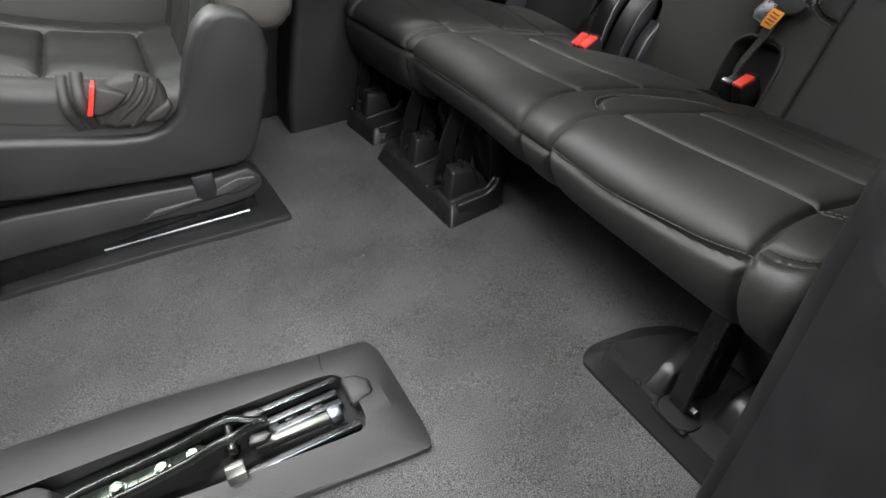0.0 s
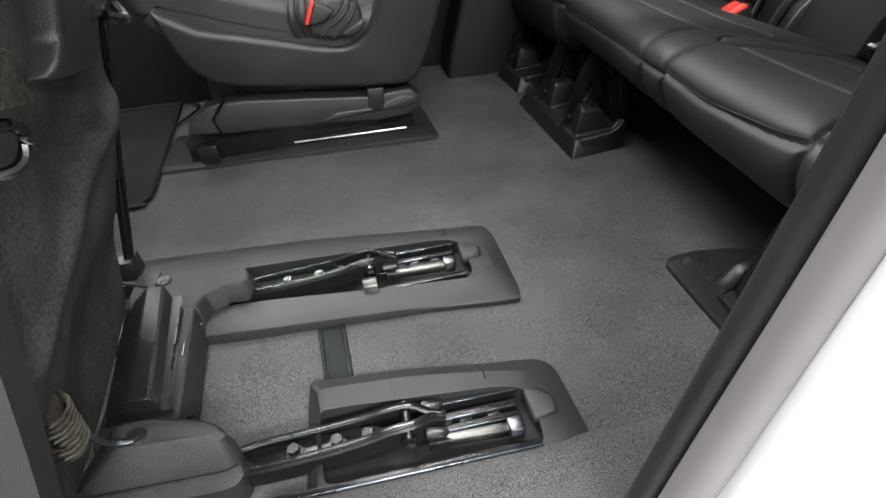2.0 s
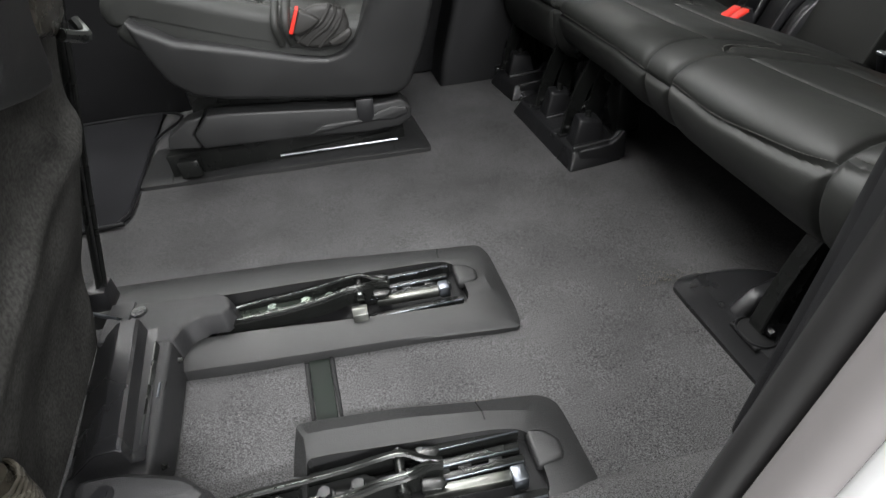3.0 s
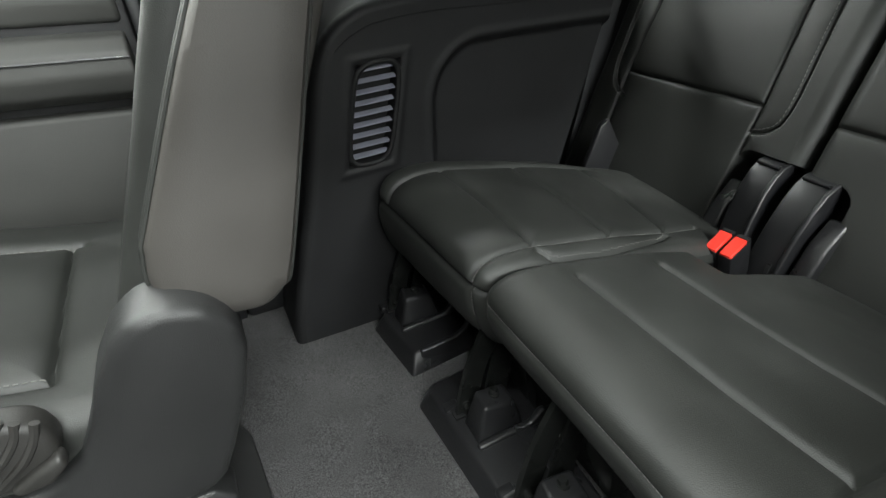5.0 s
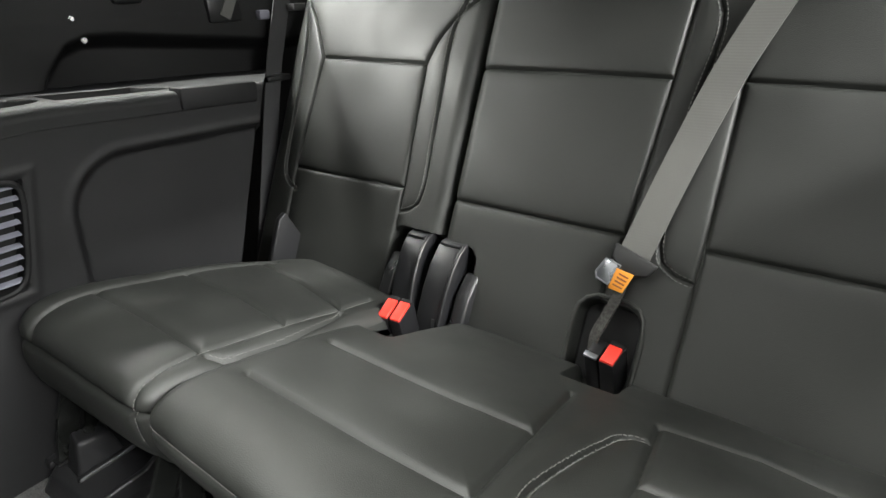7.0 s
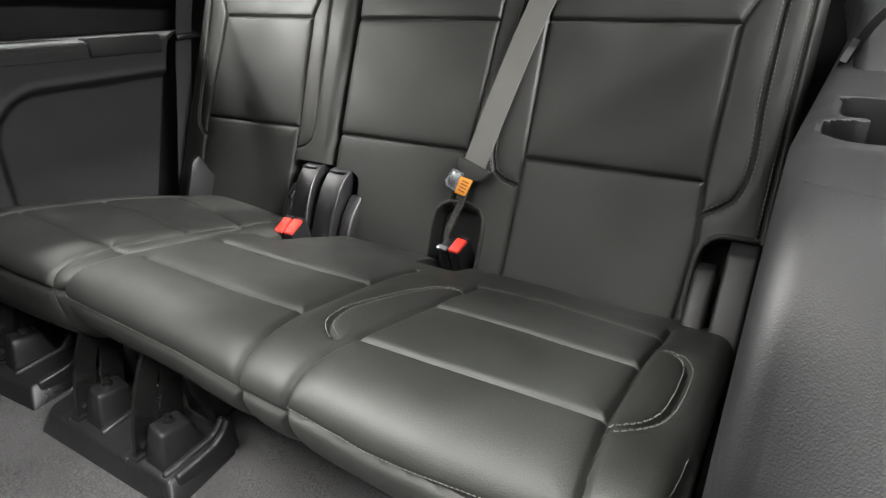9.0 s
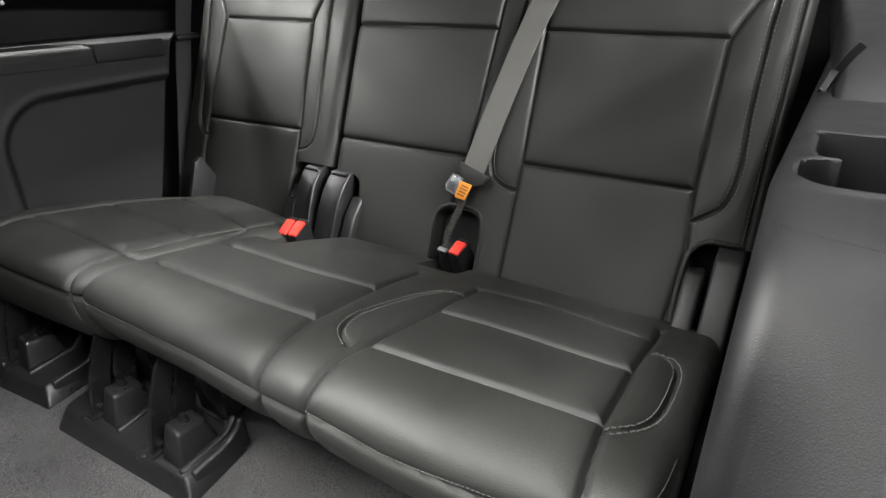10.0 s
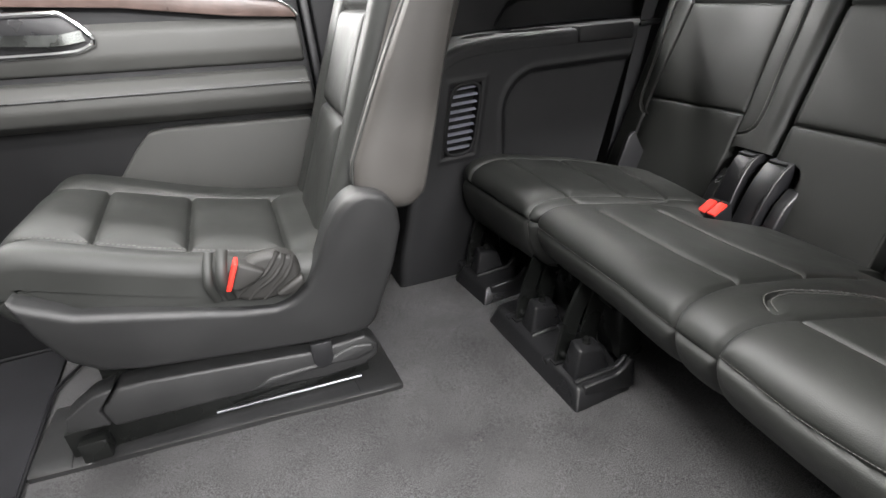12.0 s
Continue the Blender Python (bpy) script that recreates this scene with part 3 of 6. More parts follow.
def seat_narrow():
    seat = thing("third_row_seat", "black leather single-place rear seat beside the far wall", "car seat", (0.3, 1.3, 0), "rear bench")
    strip = [cu((0.082, 0.152), 1.148), cu(FRONT, 1.146), cx(0.079, 1.149), cx(0.119, 1.152), cx(0.150, 1.156), cx(0.285, 1.162), cx(0.399, 1.171), cx(0.49, 1.194)]
    stitch = arc([cx(0.150, 1.142), cx(0.172, 1.128), cx(0.253, 1.128), cx(0.362, 1.146), cx(0.388, 1.158)])
    far_side = [cu(FRONT, 1.405), cx(0.10, 1.408), cx(0.30, 1.420), cx(0.46, 1.43)]
    seams = [[cu(FRONT, 1.122), cu(FRONT, 1.146)], [cu(FRONT, 1.146), cu(FRONT, 1.44)], strip, stitch,
             [cx(0.150, 1.156), cx(0.147, 1.282), cx(0.132, 1.408)], [cx(0.285, 1.162), cx(0.288, 1.29), cx(0.272, 1.418)], [cx(0.399, 1.171), cx(0.43, 1.32), cx(0.422, 1.428)], far_side]
    def bolster_rise(X, Y):
        return 0.018 * np.clip((Y - 1.14) / 0.30, 0, 1)
    pad = Pad(CUSHION_DEEP, 1.119, 1.458, seams, bows=[bolster_rise], puff=0.0068, crease=0.0046, edge=0.028, skirt=0.04, seed=3)
    ob = pad.build("cushion", LEATHER, seat)
    for line, sh in ((stitch, 0.004), (strip, -0.004)):
        pad.stitches(line, ob, sh, 0.0058, 0.0009)
    dbl = arc([bk(1.155, 0.70), bk(1.195, 0.62), bk(1.193, 0.48), bk(1.188, 0.35), bk(1.200, 0.305), bk(1.238, 0.290)], 20)
    out = arc([bk(1.640, 0.70), bk(1.606, 0.60), bk(1.600, 0.45), bk(1.597, 0.34), bk(1.580, 0.30), bk(1.545, 0.285)], 20)
    seams = [[bk(1.24, 0.10), bk(1.237, 0.333), bk(1.246, 0.554)], [bk(1.555, 0.10), bk(1.560, 0.330), bk(1.540, 0.557)],
             [bk(1.237, 0.333), bk(1.560, 0.330)], [bk(1.246, 0.554), bk(1.540, 0.557)],
             arc([bk(1.246, 0.554), bk(1.225, 0.60), bk(1.185, 0.645), bk(1.13, 0.675)]), arc([bk(1.540, 0.557), bk(1.565, 0.60), bk(1.60, 0.65), bk(1.64, 0.685)]), dbl, out]
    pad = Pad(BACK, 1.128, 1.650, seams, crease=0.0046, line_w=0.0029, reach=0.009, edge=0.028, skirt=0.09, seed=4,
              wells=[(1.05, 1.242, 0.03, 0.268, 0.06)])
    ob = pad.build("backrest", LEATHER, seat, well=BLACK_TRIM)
    for line, sh in ((dbl, 0.0052), (dbl, -0.0052), (out, 0.0052), (out, -0.0052)):
        pad.stitches(line, ob, sh)
    hinge_cover(seat, 1.142, 1.194, False)
    bm = bmesh.new()
    slab(bm, [(0.52, 0.12), (0.50, 0.16), (0.54, 0.25), (0.56, 0.26), (0.59, 0.20), (0.60, 0.12)], "y", 1.50, 1.515, 0.004)
    part("side_bracket", bm, PLASTIC, seat)
    return seat


seat_wide()
seat_narrow()


def buckle(name, label, place, turn, buttons):
    ob = thing(name, label, "seat belt buckle", place, "rear bench buckles")
    m = pose(*place, *turn)
    half, reach = (0.0122, 0.013) if buttons == 1 else (0.0112, 0.022)
    for k in range(buttons):
        off = (k - (buttons - 1) / 2) * 0.0240
        bm = bmesh.new()
        box(bm, -0.021, reach + 0.010, off - half, off + half, -0.085, 0.003, 0.003, m)
        body = part("housing", bm, PLASTIC_SMOOTH, ob)
        bm = bmesh.new()
        u = half - 0.0014
        frustum(bm, [m @ Vector(p) for p in ((-0.020, off - u, 0.001), (reach, off - u, 0.001), (reach, off + u, 0.001), (-0.020, off + u, 0.001))],
                [m @ Vector(p) for p in ((-0.0195, off - u + 0.0006, 0.0065), (reach - 0.001, off - u + 0.0006, 0.009), (reach - 0.001, off + u - 0.0006, 0.009), (-0.0195, off + u - 0.0006, 0.0065))], 0.0016)
        part("release_button", bm, RED, body, "red release button")
        bm = bmesh.new()
        box(bm, reach + 0.0015, reach + 0.0085, off - u, off + u, -0.004, 0.0065, 0.0012, m)
        part("tongue_slot", bm, BLACK_TRIM, body)
    if buttons == 1:
        bm = bmesh.new()
        box(bm, -0.019, 0.020, 0.0150, 0.037, -0.08, 0.0, 0.003, m)
        anchor = part("belt_anchor", bm, PLASTIC_SMOOTH, ob)
        bm = bmesh.new()
        box(bm, -0.021, -0.012, 0.0155, 0.0365, -0.001, 0.004, 0.001, m)
        part("anchor_plate", bm, STEEL_BRIGHT, anchor, "bare steel anchor plate")
    return ob


buckle("seat_belt_buckle", "twin black buckle with red buttons between the seats", (0.470, 1.116, 0.182), (3, -16, 10), 2)
buckle("seat_belt_buckle", "black buckle with one red button in a pocket", (0.553, 0.760, 0.184), (2, -17, -6), 1)


def centre_belt():
    belt = thing("seat_belt", "grey webbing seat belt hanging across the bench back", "seat belt", (0.66, 0.8, 0.3))
    top = [(on_back(z) - 0.016, y, z) for y, z in ((0.600, 0.86), (0.650, 0.70), (0.700, 0.57), (0.735, 0.45), (0.768, 0.315))]
    bm = bmesh.new()
    sweep(bm, smooth_line(top, 40), plate(0.047, 0.0018), up=(-0.9, 0.0, 0.42))
    part("webbing", bm, BELT, belt)
    low = [(on_back(0.305) - 0.018, 0.772, 0.305), (on_back(0.26) - 0.022, 0.776, 0.26), (on_back(0.225) - 0.024, 0.786, 0.225), (on_back(0.195) - 0.02, 0.796, 0.195), (on_back(0.17) - 0.010, 0.798, 0.165)]
    bm = bmesh.new()
    sweep(bm, smooth_line(low, 20), plate(0.019, 0.003), up=(-0.8, 0.5, 0.3))
    part("folded_webbing", bm, FELT, belt, "twisted dark webbing")
    m = Matrix.Translation((on_back(0.305) - 0.022, 0.768, 0.305)) @ pose(0, 0, 0, 0, 25, 0) @ pose(0, 0, 0, 18, 0, 0)
    bm = bmesh.new()
    tmp = bmesh.new()
    slab(tmp, [(-0.036, 0.016), (0.036, 0.016), (0.030, -0.006), (0.012, -0.016), (-0.012, -0.016), (-0.030, -0.006)], "x", -0.005, 0.005, 0.004, 3)
    bmesh.ops.transform(tmp, matrix=m, verts=tmp.verts)
    merge(bm, tmp)
    part("tongue_grip", bm, PLASTIC_GREY, belt, "dark grey latch plate grip")
    bm = bmesh.new()
    tmp = bmesh.new()
    slab(tmp, [(0.008, -0.008), (0.036, -0.010), (0.040, -0.038), (0.034, -0.046), (0.012, -0.046)], "x", -0.0035, -0.001, 0.001)
    bmesh.ops.transform(tmp, matrix=m, verts=tmp.verts)
    merge(bm, tmp)
    plate_ = part("tongue_plate", bm, STEEL_BRIGHT, belt, "pale steel tongue plate")
    bm = bmesh.new()
    rim = [(0.010, -0.010), (0.035, -0.012), (0.0385, -0.037), (0.033, -0.0445), (0.013, -0.0445), (0.010, -0.010)]
    tube(bm, [tuple(m @ Vector((-0.0038, p, q))) for p, q in rim], 0.0016, 6)
    part("tongue_rim", bm, STEEL_BRIGHT, plate_, "bright rim")
    bm = bmesh.new()
    tmp = bmesh.new()
    slab(tmp, [(-0.014, -0.012), (0.013, -0.016), (0.009, -0.048), (-0.013, -0.044)], "x", -0.0075, -0.0055, 0.0006)
    bmesh.ops.transform(tmp, matrix=m, verts=tmp.verts)
    merge(bm, tmp)
    tag = part("label", bm, ORANGE, belt, "orange warning label")
    bm = bmesh.new()
    for k in range(4):
        tmp = bmesh.new()
        slab(tmp, [(-0.010, -0.019 - 0.006 * k), (0.006, -0.020 - 0.006 * k), (0.005, -0.0225 - 0.006 * k), (-0.010, -0.0215 - 0.006 * k)], "x", -0.0082, -0.0076, 0)
        bmesh.ops.transform(tmp, matrix=m, verts=tmp.verts)
        merge(bm, tmp)
    part("print_bars", bm, LABEL_DARK, tag)
    return belt


centre_belt()


# ---- floor brackets of the rear bench ----
def bracket_boss(ob, y):
    """A boxy boss beside a slot, with its thin fin, leg and latch."""
    bm = bmesh.new()
    low = [(0.020, y - 0.062, 0.024), (0.020, y - 0.012, 0.024), (0.094, y - 0.012, 0.026), (0.094, y - 0.062, 0.026)]
    top = [(0.036, y - 0.054, 0.084), (0.040, y - 0.018, 0.086), (0.084, y - 0.018, 0.080), (0.084, y - 0.054, 0.074)]
    frustum(bm, low, top, 0.006, 3)
    boss = part("boss", bm, PLASTIC, ob)
    bm = bmesh.new()
    slab(bm, [(0.016, 0.022), (0.018, 0.035), (0.060, 0.037), (0.100, 0.038), (0.116, 0.054), (0.124, 0.054), (0.124, 0.022)], "y", y - 0.072, y - 0.060, 0.004, 3)
    part("boss_lip", bm, PLASTIC, boss)
    bm = bmesh.new()
    slab(bm, [(0.004, 0.018), (0.006, 0.031), (0.026, 0.034), (0.034, 0.042), (0.038, 0.070), (0.046, 0.084), (0.052, 0.084), (0.058, 0.020)], "y", y + 0.012, y + 0.019, 0.0022, 2)
    slab(bm, [(0.004, 0.020), (0.006, 0.031), (0.028, 0.034), (0.030, 0.020)], "y", y + 0.010, y + 0.030, 0.003, 2)
    part("slot_fin", bm, PLASTIC, ob)
    bm = bmesh.new()
    slab(bm, [(0.012, 0.0305), (0.012, 0.0335), (0.060, 0.0365), (0.060, 0.0305)], "y", y - 0.010, y + 0.011, 0.0)
    part("slot", bm, BLACK_TRIM, ob)
    bm = bmesh.new()
    sweep(bm, smooth_line([(0.030, y, 0.026), (0.042, y, 0.075), (0.060, y, 0.125), (0.095, y, 0.19)], 16), plate(0.008, 0.030), up=(-1, 0, 0.3))
    leg = part("leg", bm, STEEL_DARK, ob, "glossy black steel leg")
    bm = bmesh.new()
    sweep(bm, smooth_line([(0.074, y - 0.006, 0.030), (0.086, y - 0.006, 0.085), (0.102, y - 0.006, 0.135), (0.124, y - 0.006, 0.19)], 16), plate(0.006, 0.034), up=(-1, 0, 0.3))
    part("leg_stay", bm, STEEL_DARK, leg)
    bm = bmesh.new()
    bolt(bm, (0.032, y - 0.007, 0.046), 0.0065, 0.006, "y")
    part("bolt", bm, STEEL_DARK, leg)
    bm = bmesh.new()
    bolt(bm, (0.062, y - 0.034, 0.086), 0.006, 0.006, "z")
    part("bolt", bm, STEEL_DARK, boss)
    bm = bmesh.new()
    box(bm, 0.118, 0.170, y - 0.052, y + 0.022, 0.03, 0.165, 0.008)
    tube(bm, [(0.112, y - 0.05, 0.150), (0.112, y + 0.02, 0.150)], 0.010, 12)
    part("latch_box", bm, STEEL_DARK, ob, "black latch mechanism")


def bracket_cover(y0, y1, slots, label):
    ob = thing("seat_bracket", label, "seat bracket", (0.06, (y0 + y1) / 2, 0), "rear bench brackets")
    bm = bmesh.new()
    low = [(-0.002, y0, -0.006), (-0.018, y1 - 0.022, -0.006), (0.004, y1, -0.006), (0.135, y1, -0.006), (0.118, y0 + 0.012, -0.006)]
    top = [(0.014, y0 + 0.020, 0.030), (0.000, y1 - 0.036, 0.028), (0.014, y1 - 0.018, 0.028), (0.135, y1 - 0.012, 0.034), (0.112, y0 + 0.026, 0.034)]
    frustum(bm, low, top, 0.006, 3)
    cover = part("cover", bm, PLASTIC, ob)
    # end wall that sweeps up behind the boss
    bm = bmesh.new()
    slab(bm, [(0.020, 0.0), (0.026, 0.033), (0.090, 0.036), (0.106, 0.046), (0.116, 0.060), (0.124, 0.058), (0.126, 0.0)], "y", y0 + 0.014, y0 + 0.026, 0.004, 3)
    part("end_wall", bm, PLASTIC, cover)
    for y in slots:
        bracket_boss(ob, y)
    return ob


def near_bracket():
    """The bracket beside the doorway: a low hump with a pocket for one broad leg."""
    ob = thing("seat_bracket", "black plastic bracket cover with a broad leg beside the doorway", "seat bracket", (0.07, 0.42, 0), "rear bench brackets")
    bm = bmesh.new()
    low = [(0.008, 0.512), (0.012, 0.314), (0.014, 0.270), (0.180, 0.270), (0.186, 0.455), (0.160, 0.496), (0.112, 0.518), (0.034, 0.526)]
    mid = [(0.013, 0.508), (0.017, 0.314), (0.019, 0.274), (0.176, 0.274), (0.182, 0.452), (0.156, 0.490), (0.110, 0.511), (0.036, 0.519)]
    top = [(0.028, 0.492), (0.028, 0.322), (0.028, 0.284), (0.160, 0.284), (0.150, 0.430), (0.128, 0.458), (0.090, 0.482), (0.040, 0.495)]
    bm = ring_loft([lift(low, -0.006), lift(low, 0.004), lift(mid, 0.010), lift(top, [0.030, 0.030, 0.030, 0.046, 0.046, 0.040, 0.035, 0.031])], True)
    cover = part("cover", bm, PLASTIC, ob)
    bm = bmesh.new()
    frustum(bm, [(0.030, 0.428, 0.026), (0.030, 0.396, 0.026), (0.130, 0.396, 0.030), (0.130, 0.440, 0.030)], [(0.062, 0.428, 0.058), (0.056, 0.404, 0.058), (0.124, 0.404, 0.070), (0.124, 0.434, 0.068)], 0.009, 4)
    part("hump", bm, PLASTIC, cover)
    bm = bmesh.new()
    frustum(bm, [(0.058, 0.350, 0.026), (0.056, 0.290, 0.026), (0.150, 0.290, 0.030), (0.150, 0.352, 0.030)], [(0.082, 0.346, 0.064), (0.080, 0.300, 0.064), (0.142, 0.300, 0.078), (0.142, 0.346, 0.078)], 0.011, 4)
    part("hump", bm, PLASTIC, cover)
    bm = bmesh.new()
    ring = [(0.021, 0.400), (0.021, 0.346), (0.060, 0.346), (0.060, 0.400)]
    slab(bm, ring, "z", 0.024, 0.0318, 0.004, 3)
    part("pocket", bm, BLACK_TRIM, cover)
    bm = bmesh.new()
    tube(bm, [tuple(p) for p in round_ring(lift(ring, 0.0315), 0.012, 2)] + [tuple(round_ring(lift(ring, 0.0315), 0.012, 2)[0])], 0.0022, 6)
    part("pocket_rim", bm, PLASTIC, cover)
    bm = bmesh.new()
    sweep(bm, smooth_line([(0.048, 0.378, 0.028), (0.062, 0.382, 0.070), (0.086, 0.388, 0.120), (0.118, 0.394, 0.175)], 18), plate(0.025, 0.014), up=(-1, 0, 0.3))
    leg = part("leg", bm, STEEL_DARK, ob, "glossy black broad steel leg")
    bm = bmesh.new()
    sweep(bm, smooth_line([(0.080, 0.372, 0.040), (0.092, 0.374, 0.085), (0.106, 0.376, 0.125), (0.126, 0.378, 0.175)], 16), plate(0.010, 0.030), up=(-1, 0, 0.3))
    part("leg_stay", bm, STEEL_DARK, leg)
    bm = bmesh.new()
    bolt(bm, (0.050, 0.362, 0.040), 0.0060, 0.006, "y")
    part("bolt", bm, PLASTIC, leg)
    bm = bmesh.new()
    tube(bm, [(0.040, 0.366, 0.040), (0.056, 0.371, 0.085), (0.080, 0.377, 0.130), (0.108, 0.382, 0.172)], 0.0032, 8, 16)
    part("leg_rim", bm, STEEL_DARK, leg)
    bm = bmesh.new()
    bolt(bm, (0.116, 0.346, 0.150), 0.011, 0.010, "y")
    part("bolt", bm, STEEL_DARK, leg)
    bm = bmesh.new()
    box(bm, 0.118, 0.170, 0.33, 0.42, 0.06, 0.165, 0.008)
    part("latch_box", bm, STEEL_DARK, ob, "black latch mechanism")


bracket_cover(0.887, 1.246, (0.989, 1.150), "black plastic bracket cover with two bosses under the bench")
bracket_cover(1.284, 1.462, (1.436,), "black plastic bracket cover beside the far wall")


def bench_frame():
    ob = thing("bench_frame", "black steel frame tubes under the rear bench", "seat frame", (0.2, 0.8, 0.14))
    for y0, y1, x, z in ((0.33, 1.10, 0.17, 0.125), (1.15, 1.43, 0.17, 0.125), (0.33, 1.10, 0.42, 0.10), (1.15, 1.43, 0.42, 0.10)):
        bm = bmesh.new()
        tube(bm, [(x, y0, z), (x, y1, z)], 0.014, 12)
        part("tube", bm, STEEL_DARK, ob)
    for y in (0.989, 1.150, 1.436, 0.380):
        bm = bmesh.new()
        sweep(bm, smooth_line([(0.10, y, 0.175), (0.2, y, 0.13), (0.32, y, 0.07), (0.42, y, 0.03)], 16), plate(0.008, 0.035), up=(0, 0, 1))
        part("stay", bm, STEEL_DARK, ob)
    bm = bmesh.new()
    for k in range(7):
        a = 2 * math.pi * k / 7
        tube(bm, [(0.095 + 0.004 * k, 1.118 + 0.014 * math.cos(u), 0.172 + 0.014 * math.sin(u)) for u in np.linspace(0, 2 * math.pi, 14)], 0.002, 5, up=(1, 0, 0))
    part("spring", bm, STEEL, ob, "bare steel return spring")


bench_frame()

# ---- floor tracks of the tipped seat ----
def round_ring(pts, reach=0.007, times=1):
    """A closed ring of points with its corners cut round."""
    p = np.array(pts, float)
    tight = []
    for i in range(len(p)):
        for other in (p[i - 1], p[(i + 1) % len(p)]):
            d = other - p[i]
            tight.append(p[i] + d * min(0.3, reach / max(np.linalg.norm(d), 1e-6)))
    p = np.array(tight)
    for _ in range(times):
        q = np.roll(p, -1, axis=0)
        p = np.stack([0.8 * p + 0.2 * q, 0.2 * p + 0.8 * q], 1).reshape(-1, 3)
    return p


def ring_loft(rings, cap=False):
    """Quads between closed rings of equal count."""
    V = np.array([round_ring(r) for r in rings])
    n, m = V.shape[:2]
    F = [(i * m + j, i * m + (j + 1) % m, (i + 1) * m + (j + 1) % m, (i + 1) * m + j) for i in range(n - 1) for j in range(m)]
    if cap:
        F.append(tuple((n - 1) * m + j for j in range(m)))
    bm = bmesh.new()
    vs = [bm.verts.new(v) for v in V.reshape(-1, 3)]
    for f in F:
        bm.faces.new([vs[k] for k in f])
    return bm


def lift(xy, z):
    zs = z if isinstance(z, (list, tuple)) else [z] * len(xy)
    return [(x, y, h) for (x, y), h in zip(xy, zs)]


near_bracket()


def track_cover(dx, dy, outer, crest, inner, wall, rise, label):
    """wall: height of the outer rim, corner by corner; rise: height of the crest."""
    ob = thing("track_cover", label, "seat track cover", (-0.4 + dx, 0.58 + dy, 0), "seat tracks")
    mid = [(0.93 * a + 0.07 * c, 0.93 * b + 0.07 * d) for (a, b), (c, d) in zip(outer, crest)]
    bm = ring_loft([lift(outer, -0.006), lift(outer, [0.7 * h for h in wall]), lift(mid, wall), lift(crest, rise), lift(inner, [h + 0.002 for h in rise]), lift(inner, -0.004)])
    cover = part("cover", bm, PLASTIC_GREY, ob, sharp=22)
    # moulded step behind the end of the slot
    bm = bmesh.new()
    slab(bm, [(-0.292 + dx, 0.634 + dy), (-0.270 + dx, 0.628 + dy), (-0.256 + dx, 0.612 + dy), (-0.258 + dx, 0.590 + dy), (-0.292 + dx, 0.584 + dy)], "z", 0.006, 0.0225, 0.0065, 4)
    part("end_step", bm, PLASTIC_GREY, cover)
    bm = bmesh.new()
    slab(bm, [(max(inner[0][0] - 0.01, -0.70), 0.668 + dy), (-0.283 + dx, 0.655 + dy), (-0.283 + dx, 0.540 + dy), (max(inner[0][0] - 0.01, -0.70), 0.560 + dy)], "z", -0.008, 0.001, 0)
    part("slot_floor", bm, BLACK_TRIM, ob)
    # black rails, each with a pale strip that paints the highlight on its edge
    for y, h, x0, x1 in ((0.637, 0.020, -0.56, -0.296), (0.618, 0.016, -0.44, -0.302), (0.604, 0.012, -0.44, -0.300), (0.558, 0.016, -0.60, -0.289)):
        bm = bmesh.new()
        box(bm, x0 + dx, x1 + dx, y - 0.005 + dy, y + 0.005 + dy, 0.0, h, 0.0015)
        rail = part("rail", bm, STEEL_DARK, ob)
        bm = bmesh.new()
        box(bm, x0 + dx, x1 - 0.002 + dx, y - 0.0056 + dy, y - 0.0034 + dy, h - 0.0018, h + 0.0006, 0.0003)
        part("edge_highlight", bm, STEEL_PALE, rail, "pale strip standing in for the rail edge highlight")
    for k, (x, y) in enumerate(((-0.40, 0.611), (-0.375, 0.612), (-0.34, 0.610))):
        bm = bmesh.new()
        box(bm, x + dx, x + 0.016 + dx, y - 0.004 + dy, y + 0.004 + dy, 0.004, 0.013, 0.001)
        part("lock_tooth", bm, STEEL_DARK, ob)
    bm = bmesh.new()
    slab(bm, [(-0.418 + dx, 0.580 + dy), (-0.318 + dx, 0.575 + dy), (-0.318 + dx, 0.588 + dy), (-0.408 + dx, 0.592 + dy)], "z", 0.010, 0.024, 0.003)
    part("slide_bar", bm, ZINC, ob, "zinc slide bar")
    bm = bmesh.new()
    box(bm, -0.323 + dx, -0.306 + dx, 0.566 + dy, 0.586 + dy, 0.014, 0.034, 0.003)
    part("stop_block", bm, STEEL_PALE, ob, "steel stop block")
    # joint between the two mouldings of the cover
    bm = bmesh.new()
    (xa, ya), (xb, yb) = crest[2], outer[2]
    tube(bm, [(xa - 0.004, ya - 0.012, rise[2] + 0.0015), (xa - 0.004, ya, rise[2] + 0.0003), (xb - 0.006, yb - 0.002, wall[2] + 0.0008)], 0.0010, 5)
    part("joint_line", bm, BLACK_TRIM, cover)
    return ob


